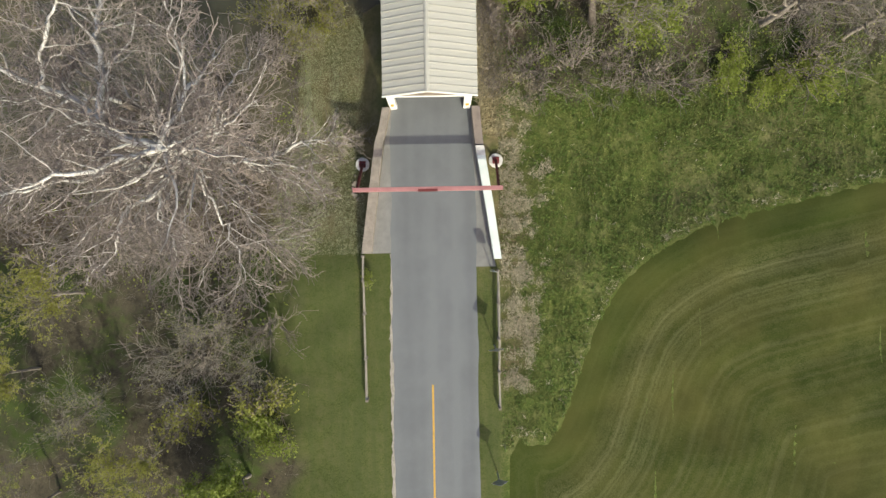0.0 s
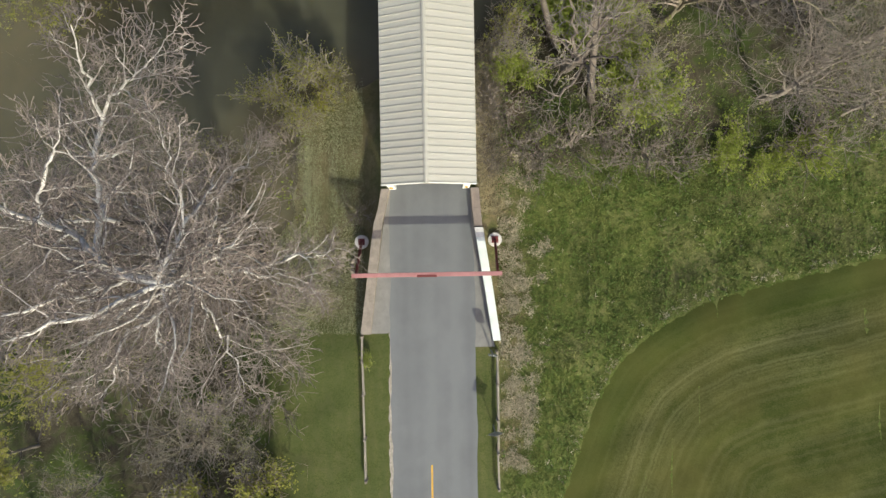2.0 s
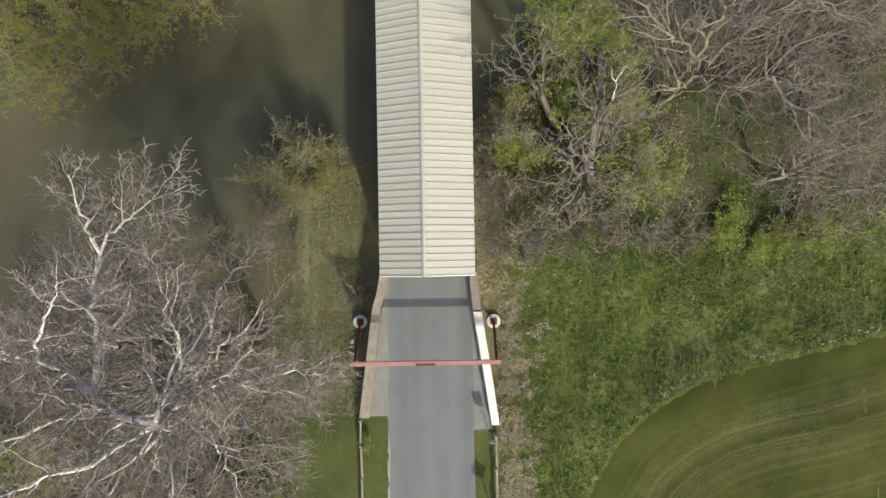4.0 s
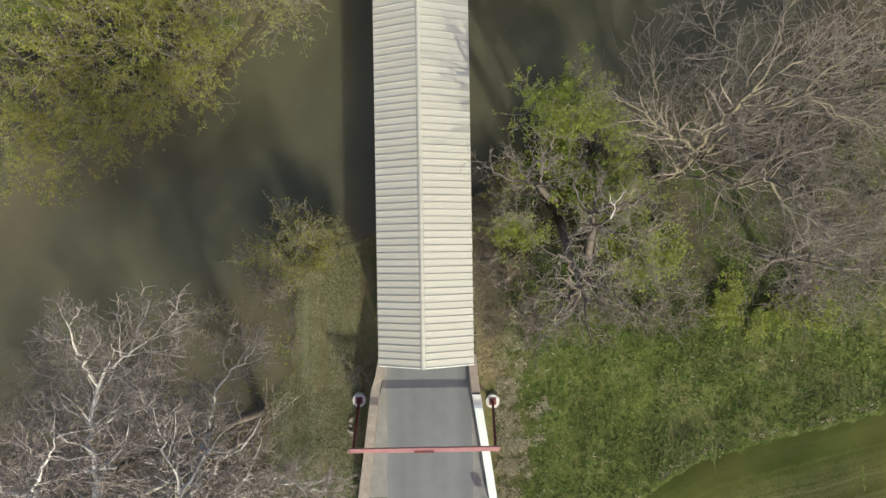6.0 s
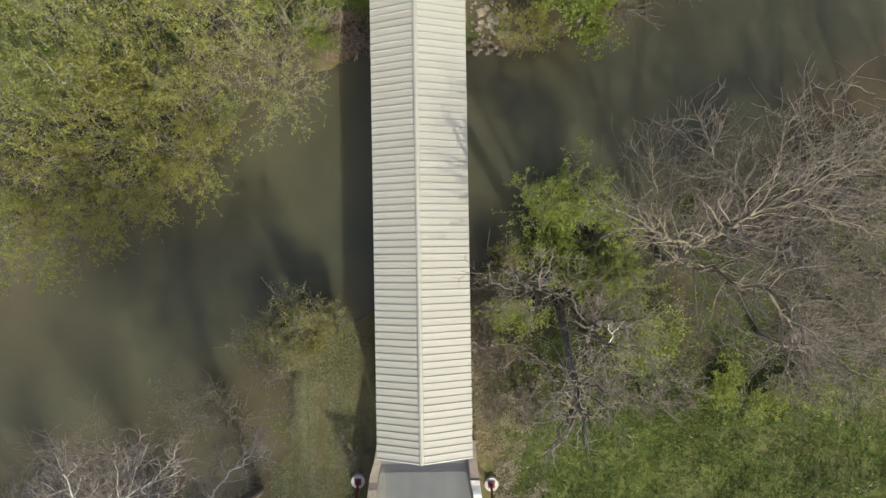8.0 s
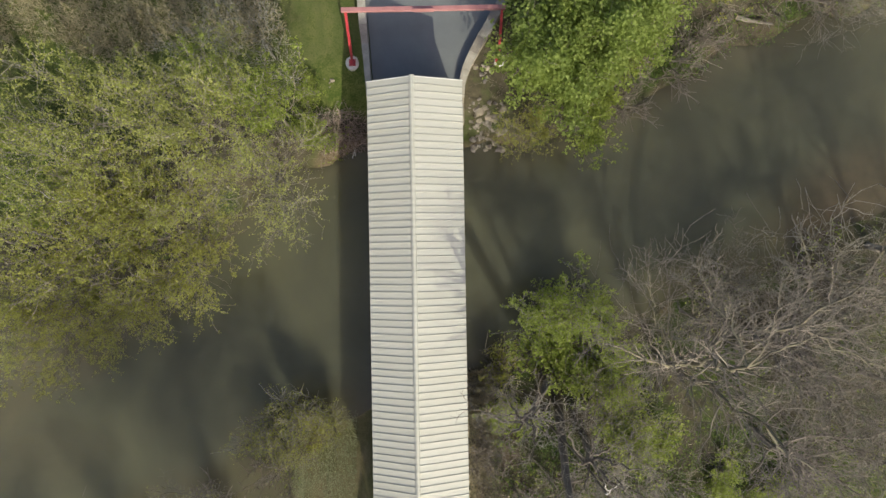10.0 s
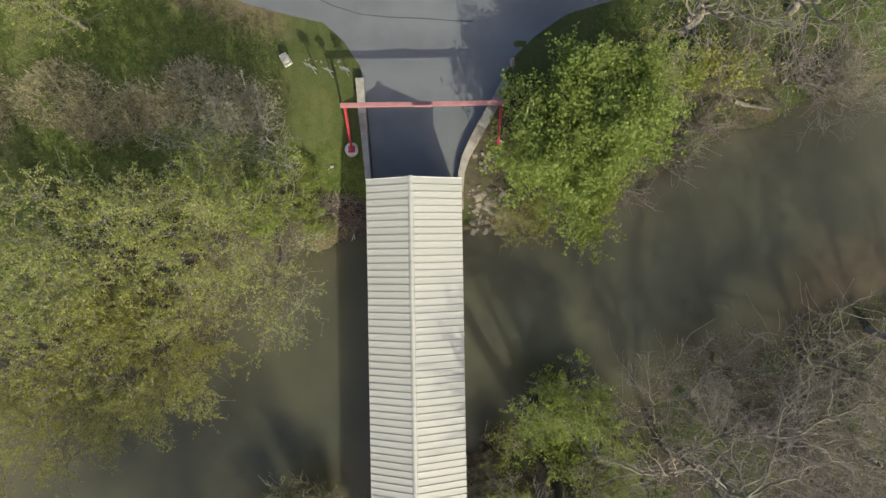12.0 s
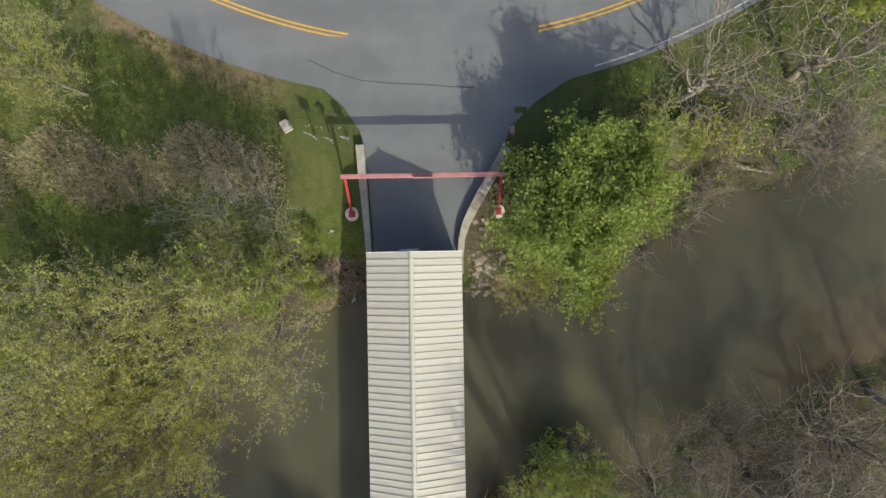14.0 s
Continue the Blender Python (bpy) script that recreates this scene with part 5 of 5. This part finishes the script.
# ---------------------------------------------------------------- low growth: brush, grass, straw
def brush_mesh(name, rng, x, y, low, high, mat, thick=0.011, stems=1, up=1.0):
    """Thin bent stems that rise from the ground, many in one mesh."""
    x, y = np.repeat(x, stems), np.repeat(y, stems)
    n = len(x)
    base = np.stack([x, y, height(x, y) - 0.03], -1)
    a, t = rng.uniform(0, math.tau, n), rng.uniform(0.15, 1.1, n) / up
    d = np.stack([np.cos(a) * np.sin(t), np.sin(a) * np.sin(t), np.cos(t)], -1)
    L = rng.uniform(low, high, n)[:, None]
    bend = rng.normal(0, 0.25, (n, 3))
    mid = base + d * L * 0.5
    tip = mid + (d + bend) * L * 0.5
    ring = np.array([[math.cos(i * math.tau / 3), math.sin(i * math.tau / 3), 0.25 * math.cos(i * 2.5)] for i in range(3)])
    v = np.concatenate([base[:, None] + ring[None] * thick, mid[:, None] + ring[None] * thick * 0.75, tip[:, None]], 1).reshape(-1, 3)
    k = np.arange(n)[:, None] * 7
    f = []
    for i in range(3):
        j = (i + 1) % 3
        f += [k + np.array([[i, j, 3 + j]]), k + np.array([[i, 3 + j, 3 + i]]), k + np.array([[3 + i, 3 + j, 6]])]
    return array_mesh(name, v, np.concatenate(f), mat)


def blade_mesh(name, rng, x, y, low, high, mat, wide=0.035, blades=3):
    x, y = np.repeat(x, blades) + rng.normal(0, 0.05, len(x) * blades), np.repeat(y, blades) + rng.normal(0, 0.05, len(y) * blades)
    n = len(x)
    base = np.stack([x, y, height(x, y) - 0.02], -1)
    a, t = rng.uniform(0, math.tau, n), rng.uniform(0.3, 1.35, n)
    d = np.stack([np.cos(a) * np.sin(t), np.sin(a) * np.sin(t), np.cos(t)], -1)
    s = np.stack([-np.sin(a), np.cos(a), 0 * a], -1) * wide * rng.uniform(0.6, 1.5, n)[:, None]
    L = rng.uniform(low, high, n)[:, None]
    v = np.stack([base - s, base + s, base + d * L], 1).reshape(-1, 3)
    return array_mesh(name, v, np.arange(n * 3).reshape(-1, 3), mat)


def scatter(rng, n, x0, x1, y0, y1, keep):
    x, y = rng.uniform(x0, x1, n), rng.uniform(y0, y1, n)
    k = keep(x, y) > rng.uniform(0, 1, n)
    return x[k], y[k]


def off_road(x, y):
    r = (np.abs(x) > 4.9) & ((y < 33) | (np.abs(x - 1) > 6.5)) & (y < main_road(x) - 4.6) & (creek(x, y) < -0.2)
    return r * 1.0


def build_low_growth():
    rng = np.random.default_rng(77)
    wood = lambda x, y: wood_cover(x, y) * off_road(x, y) * np.where((x < -8) & (y > 33), 0.25, 1.0) * np.where((x > 12) & (y > 33), 0.3, 1.0) * np.where((x < -9) & (y < -13), 0.35, 1.0)
    patch = lambda x, y, s, k: np.clip(0.5 + 0.8 * waves(x, y, s, k), 0, 1)
    x, y = scatter(rng, 9000, -36, 40, -34, 50, wood)
    tagged(new("brush", brush_mesh("brush", rng, x, y, 0.5, 1.9, PALE_TWIG, 0.010, 3)), "tangle of pale leafless brush on the wood floor", "brush", kind="stuff")
    x, y = scatter(rng, 14000, -36, 40, -34, 50, lambda x, y: wood(x, y) * patch(x, y, 6, 31))
    tagged(new("brush", brush_mesh("brush", rng, x, y, 0.4, 1.6, GREY_BARK, 0.012, 3)), "tangle of brown leafless brush on the wood floor", "brush", kind="stuff")
    # fresh green herbs under the trees
    x, y = scatter(rng, 30000, -36, 40, -34, 50, lambda x, y: wood(x, y) * patch(x, y, 7, 33) * 0.9)
    n = len(x)
    c = np.stack([x, y, height(x, y) + rng.uniform(0.03, 0.45, n)], -1)
    c = np.repeat(c, 2, 0) + rng.normal(0, 0.12, (2 * n, 3)) * (1, 1, 0.3)
    tagged(new("undergrowth", array_mesh("undergrowth", *leaf_quads(rng, c, 0.17), LEAF_LIME)), "patches of fresh green herbs under the trees", "undergrowth", kind="stuff")
    x, y = scatter(rng, 9000, 12, 36, 33, 47, lambda x, y: off_road(x, y) * ease(0.2 + patch(x, y, 5, 34)))
    c = np.repeat(np.stack([x, y, height(x, y) + rng.uniform(0.1, 0.9, len(x))], -1), 2, 0) + rng.normal(0, 0.15, (2 * len(x), 3)) * (1, 1, 0.4)
    tagged(new("undergrowth", array_mesh("undergrowth", *leaf_quads(rng, c, 0.15), LEAF_WEED)), "green weeds under the bare trees by the road", "undergrowth", kind="stuff")
    x, y = scatter(rng, 8000, 4.6, 32, -0.5, 7, lambda x, y: off_road(x, y) * patch(x, y, 3, 38) * ease((y + 1.5) / 2))
    c = np.repeat(np.stack([x, y, height(x, y) + rng.uniform(0.1, 0.7, len(x))], -1), 2, 0) + rng.normal(0, 0.12, (2 * len(x), 3)) * (1, 1, 0.4)
    tagged(new("undergrowth", array_mesh("undergrowth", *leaf_quads(rng, c, 0.12), LEAF_WEED)), "green herbs along the wood's edge", "undergrowth", kind="stuff")
    # the rough meadow
    edge = lambda x, y: ease(1.3 - np.abs(x - 6.0 - 0.8 * waves(x, y, 4, 41)) / 1.6) * (y > -20) * (y < 3)
    mead = lambda x, y: (field_in(x, y) < 0.1) * (1 - 0.8 * wood_cover(x, y)) * ((x > 4.9) | ((y > 33) & (x < -4.5))) * off_road(x, y)
    x, y = scatter(rng, 90000, 4.6, 38, -24, 8, lambda x, y: mead(x, y) * (0.35 + 0.65 * patch(x, y, 3.0, 35)))
    tagged(new("meadow_grass", blade_mesh("meadow_grass", rng, x, y, 0.08, 0.26, BLADES, 0.03)), "rough green meadow grass and weeds", "grass", kind="stuff")
    x, y = scatter(rng, 15000, 4.6, 38, -24, 8, lambda x, y: mead(x, y) * patch(x, y, 2.0, 61) * (1 - edge(x, y)))
    n = len(x)
    c = np.repeat(np.stack([x, y, height(x, y) + rng.uniform(0.05, 0.25, n)], -1), 4, 0) + rng.normal(0, 0.09, (4 * n, 3)) * (1, 1, 0.3)
    tagged(new("meadow_weeds", array_mesh("meadow_weeds", *leaf_quads(rng, c, 0.14), LEAF_WEED)), "broad-leaved green weeds in the meadow", "weeds", kind="stuff")
    rim = lambda x, y: ease(1 - np.abs(field_in(x, y) + 0.35) / 0.5)
    x, y = scatter(rng, 170000, 4.6, 38, -24, 9, lambda x, y: mead(x, y) * np.clip(1.0 * edge(x, y) * patch(x, y, 2.6, 71) + 0.14 * rim(x, y) * patch(x, y, 3, 44) + 0.005 * patch(x, y, 2.2, 37) ** 2, 0, 1))
    tagged(new("dry_grass", blade_mesh("dry_grass", rng, x, y, 0.15, 0.42, STRAW, 0.022, 4)), "pale straw of last year's grass", "grass", kind="stuff")
    x, y = scatter(rng, 5000, 3.45, 5.4, -1.5, 11.5, lambda x, y: (creek(x, y) < -0.2) * (0.3 + 0.7 * patch(x, y, 2, 91)))
    tagged(new("dry_grass", blade_mesh("dry_grass", rng, x, y, 0.2, 0.6, DEAD_WEED, 0.03)), "brown dead grass along the bridge abutment", "grass", kind="stuff")
    x, y = scatter(rng, 700, 3.6, 5.6, 1.0, 11.5, lambda x, y: (creek(x, y) < -0.2) * 1.0)
    tagged(new("brush", brush_mesh("brush", rng, x, y, 0.5, 1.8, GREY_BARK, 0.012, 3)), "leafless brush close beside the bridge wall", "brush", kind="stuff")
    # grass on the north bank and west of the bridge
    x, y = scatter(rng, 40000, -34, -4.4, 31, 47.5, lambda x, y: off_road(x, y) * (creek(x, y) < -2) * ease((-8.6 - x) / 2) * 0.8)
    tagged(new("bank_grass", blade_mesh("bank_grass", rng, x, y, 0.08, 0.28, BLADES, 0.036, 2)), "green grass on the north bank", "grass", kind="stuff")
    dry = lambda x, y: ease(1.6 - np.abs(y - 38.0 - 1.0 * waves(x, y, 7, 81)) / 1.8) * ease((-8.5 - x) / 4) * (0.3 + 0.6 * patch(x, y, 5, 83))
    x, y = scatter(rng, 42000, -36, -9, 33, 47, lambda x, y: off_road(x, y) * dry(x, y))
    tagged(new("dead_weeds", blade_mesh("dead_weeds", rng, x, y, 0.15, 0.55, DEAD_WEED, 0.035)), "flattened brown dead weeds on the north bank", "weeds", kind="stuff")
    x, y = scatter(rng, 55000, -12, -4.9, -10, 9, lambda x, y: off_road(x, y) * (creek(x, y) < -0.3) * (0.45 + 0.25 * patch(x, y, 3.5, 51) + 0.3 * ease((-7.2 - x) / 2.0)))
    tagged(new("bank_grass", blade_mesh("bank_grass", rng, x, y, 0.04, 0.12, DULL_BLADES, 0.026, 3)), "thin grey-green grass with dry straw west of the bridge", "grass", kind="stuff")


build_low_growth()


# ---------------------------------------------------------------- stones, logs, driftwood
def stone_mesh(seed, mat):
    r = random.Random(seed)
    bm = bmesh.new()
    bmesh.ops.create_icosphere(bm, subdivisions=1, radius=1.0)
    ax = Vector((r.uniform(0.8, 1.3), r.uniform(0.7, 1.1), r.uniform(0.35, 0.6)))
    for v in bm.verts:
        k = 1 + r.uniform(-0.5, 0.34)
        v.co = Vector((v.co.x * ax.x * k, v.co.y * ax.y * k, v.co.z * ax.z * k))
    me = bpy.data.meshes.new("stone")
    bm.to_mesh(me)
    bm.free()
    me.materials.append(mat)
    return me


PALE_STONE = worn("pale_limestone", (0.27, 0.238, 0.21), (0.13, 0.11, 0.095), 3, 18, 0.9, relief=0.5, depth=0.03)
STONES = [stone_mesh(i, (PALE_STONE, PALE_STONE, STONE)[i % 3]) for i in range(6)]


def stones(n, seed, x0, x1, y0, y1, low, high, label, group, keep=None):
    r = random.Random(seed)
    made = 0
    while made < n:
        x, y = r.uniform(x0, x1), r.uniform(y0, y1)
        if keep and not keep(x, y):
            n -= 0.2
            continue
        s = r.uniform(low, high)
        ob = tagged(new("stone", r.choice(STONES)), label, "stone", group)
        ob.matrix_basis = pose(x, y, lie(x, y) + s * 0.15, r.uniform(-25, 25), r.uniform(-25, 25), r.uniform(0, 360)) @ Matrix.Scale(s, 4)
        made += 1


stones(80, 3, 3.8, 6.6, 27.8, 31.6, 0.07, 0.34, "pale angular riprap stone on the muddy bank", "bank riprap")
stones(8, 4, -5.7, -5.3, -6.0, -4.2, 0.12, 0.24, "pale limestone block beside the barrier footing", "footing stones")
stones(10, 5, -7.6, -5.2, 31.0, 34.0, 0.08, 0.2, "small pale stone in the grass", "bank pebbles")
stones(8, 6, 4.2, 5.4, 32.2, 33.8, 0.12, 0.26, "pale stone below the curved wall", "wall stones")
stones(10, 8, -8.0, -5.0, 40.1, 40.7, 0.05, 0.11, "small white stone in the lawn", "lawn stones")


def log(x, y, turn, length, radius, mat, label, rise=4):
    z = max(lie(x, y), WATER_Z - 0.1) + radius * 0.7
    rng = np.random.default_rng(int(abs(x * 10)))
    lines = []
    d = (math.cos(radians(turn)), math.sin(radians(turn)), math.sin(radians(rise)))
    branch(rng, (x, y, z), d, length, radius, 0, [(3, 0.35, 50, 0.05, 0.0), (2, 0.5, 45, 0.15, 0.0)], lines)
    t = thing("fallen_log", label, "log")
    for q in lines:
        part("trunk" if q[0] == 0 else "stub", array_mesh("log", *tubes([q], 8), mat, True), None, t)
    a, b = lines[0][1][0], lines[0][1][1]
    c = Vector(a)
    part("cut_face", Geo().tube(c - Vector(b - a).normalized() * 0.03, c + Vector(b - a).normalized() * 0.01, radius * 0.98, radius, 12), PALE_WOOD, t, "pale splintered wood")


PALE_WOOD = worn("fresh_split_wood", (0.62, 0.50, 0.32), (0.42, 0.32, 0.19), 4, 20, 0.85)
log(23.8, 37.6, -15, 2.6, 0.2, GREY_BARK, "broken log with a pale splintered end at the waterline")
log(28.4, 39.2, -30, 2.6, 0.17, GREY_BARK, "grey fallen log on the creek bank")


def driftwood():
    rng = np.random.default_rng(12)
    x, y = rng.uniform(-7.4, -3.8, 1300), rng.uniform(28.1, 31.2, 1300)
    k = np.hypot((x + 5.8) / 2.0, (y - 29.7) / 1.7) < 1 + 0.25 * rng.normal(size=1300)
    tagged(new("driftwood", brush_mesh("driftwood", rng, x[k], y[k], 0.35, 1.1, DRIFT, 0.022, 1, 0.75)), "pinkish heap of driftwood and dead stalks on the bank", "driftwood", kind="stuff")
    for i, (x, y, a) in enumerate(((-4.95, 27.75, 70), (-4.72, 27.9, 95))):
        tagged(new("white_stick", Geo().tube((x, y, WATER_Z + 0.03), (x + 0.5 * math.cos(radians(a)), y + 0.5 * math.sin(radians(a)), WATER_Z + 0.1), 0.045, 0.03, 6).mesh("stick", WHITE_BARK)), "pale stick lying at the water's edge", "stick")


DRIFT = worn("pink_driftwood", (0.44, 0.345, 0.29), (0.24, 0.18, 0.15), 1, 8, 0.9)
driftwood()


# ---------------------------------------------------------------- the car at the bridge mouth
def build_car():
    paint = worn("silver_blue_paint", (0.42, 0.47, 0.50), (0.38, 0.43, 0.46), 0.6, 60, 0.25, 0.5, 0.5, relief=0.02)
    glass = worn("dark_window_glass", (0.012, 0.014, 0.016), (0.009, 0.010, 0.012), 1, 30, 0.06, 0.0, 0.6, relief=0.0)
    rubber = worn("tyre_rubber", (0.03, 0.03, 0.03), (0.018, 0.018, 0.018), 5, 60, 0.9)
    metal = worn("brushed_alloy", (0.62, 0.63, 0.64), (0.5, 0.5, 0.51), 5, 60, 0.35, 0.9)
    lamp = worn("red_lamp_glass", (0.35, 0.01, 0.015), (0.25, 0.01, 0.01), 5, 60, 0.15)
    clear = worn("headlamp_glass", (0.7, 0.7, 0.7), (0.55, 0.55, 0.56), 5, 60, 0.1)
    car = thing("car", "silver-blue estate car with roof rails entering the bridge", "car", at=(-0.25, 29.5, 0.0))
    car.rotation_euler = (0, 0, radians(4))

    def loft(rows):
        """Cross-sections along the car (y, half width low, half width high, z low, z high), front to the south."""
        g = Geo()
        v, f = [], []
        for y, wl, wh, z0, z1 in rows:
            r = min(0.12, (z1 - z0) * 0.3)
            v += [(-wl, y, z0), (wl, y, z0), (wl * 1.02, y, (z0 + z1) / 2), (wh, y, z1 - r), (wh - r, y, z1), (-wh + r, y, z1), (-wh, y, z1 - r), (-wl * 1.02, y, (z0 + z1) / 2)]
        n = len(rows)
        for i in range(n - 1):
            for k in range(8):
                a, b = i * 8 + k, i * 8 + (k + 1) % 8
                f.append((a, a + 8, b + 8, b)[::-1])
        f += [tuple(range(8)), tuple(range(8 * n - 8, 8 * n))[::-1]]
        return g.add(v, f)
    body = part("body", loft([(-2.22, 0.68, 0.62, 0.35, 0.62), (-2.05, 0.82, 0.76, 0.25, 0.76), (-1.4, 0.88, 0.82, 0.22, 0.90), (-0.8, 0.89, 0.84, 0.22, 0.98), (1.2, 0.89, 0.84, 0.22, 1.0), (1.9, 0.88, 0.80, 0.24, 0.98), (2.2, 0.78, 0.72, 0.34, 0.90)]), paint, car, "silver-blue painted body", smooth=False)
    part("cabin", loft([(-0.95, 0.78, 0.72, 0.9, 1.0), (-0.25, 0.78, 0.60, 0.9, 1.44), (0.4, 0.79, 0.62, 0.9, 1.50), (1.5, 0.79, 0.60, 0.9, 1.46), (2.02, 0.74, 0.66, 0.88, 1.02)]), glass, car, "dark tinted windows")
    part("roof", loft([(-0.22, 0.60, 0.56, 1.40, 1.475), (0.4, 0.62, 0.58, 1.44, 1.53), (1.0, 0.615, 0.575, 1.43, 1.52), (1.52, 0.60, 0.55, 1.40, 1.485)]), paint, car, "silver-blue roof panel")
    for s in (-1, 1):
        part("roof_rail", Geo().beam((s * 0.52, -0.1, 1.55), (s * 0.52, 1.45, 1.545), 0.035, 0.05).box(s * 0.52 - 0.018, s * 0.52 + 0.018, -0.1, -0.02, 1.46, 1.55).box(s * 0.52 - 0.018, s * 0.52 + 0.018, 1.36, 1.44, 1.44, 1.55), metal, car, "bare metal roof rail")
        part("shoulder_trim", Geo().beam((s * 0.845, -0.9, 1.0), (s * 0.845, 1.75, 1.02), 0.035, 0.03), metal, car, "bright window-line trim")
        part("tail_lamp", Geo().box(s * 0.70 - 0.09, s * 0.70 + 0.09, 2.08, 2.19, 0.72, 0.92), lamp, car, "red tail lamp", bevel=0.02)
        part("headlamp", Geo().box(s * 0.62 - 0.13, s * 0.62 + 0.13, -2.21, -2.1, 0.55, 0.68), clear, car, "clear headlamp", bevel=0.02)
        part("mirror", Geo().box(s * 0.96 - 0.09, s * 0.96 + 0.09, -0.78, -0.62, 0.95, 1.08), paint, car, "door mirror", bevel=0.03)
        for y in (-1.38, 1.36):
            w = part("wheel", Geo().tube((s * 0.70, y, 0.32), (s * 0.90, y, 0.32), 0.32, 0.32, 20), rubber, car, "black tyre", bevel=0.0)
            part("rim", Geo().tube((s * 0.895, y, 0.32), (s * 0.912, y, 0.32), 0.21, 0.19, 16), metal, w, "alloy rim")
    part("rear_bumper", Geo().box(-0.72, 0.72, 2.14, 2.26, 0.38, 0.58), paint, car, "", bevel=0.03)
    part("number_plate", Geo().box(-0.16, 0.16, 2.262, 2.272, 0.62, 0.74), SIGN_WHITE, car, "plain pale plate")


build_car()
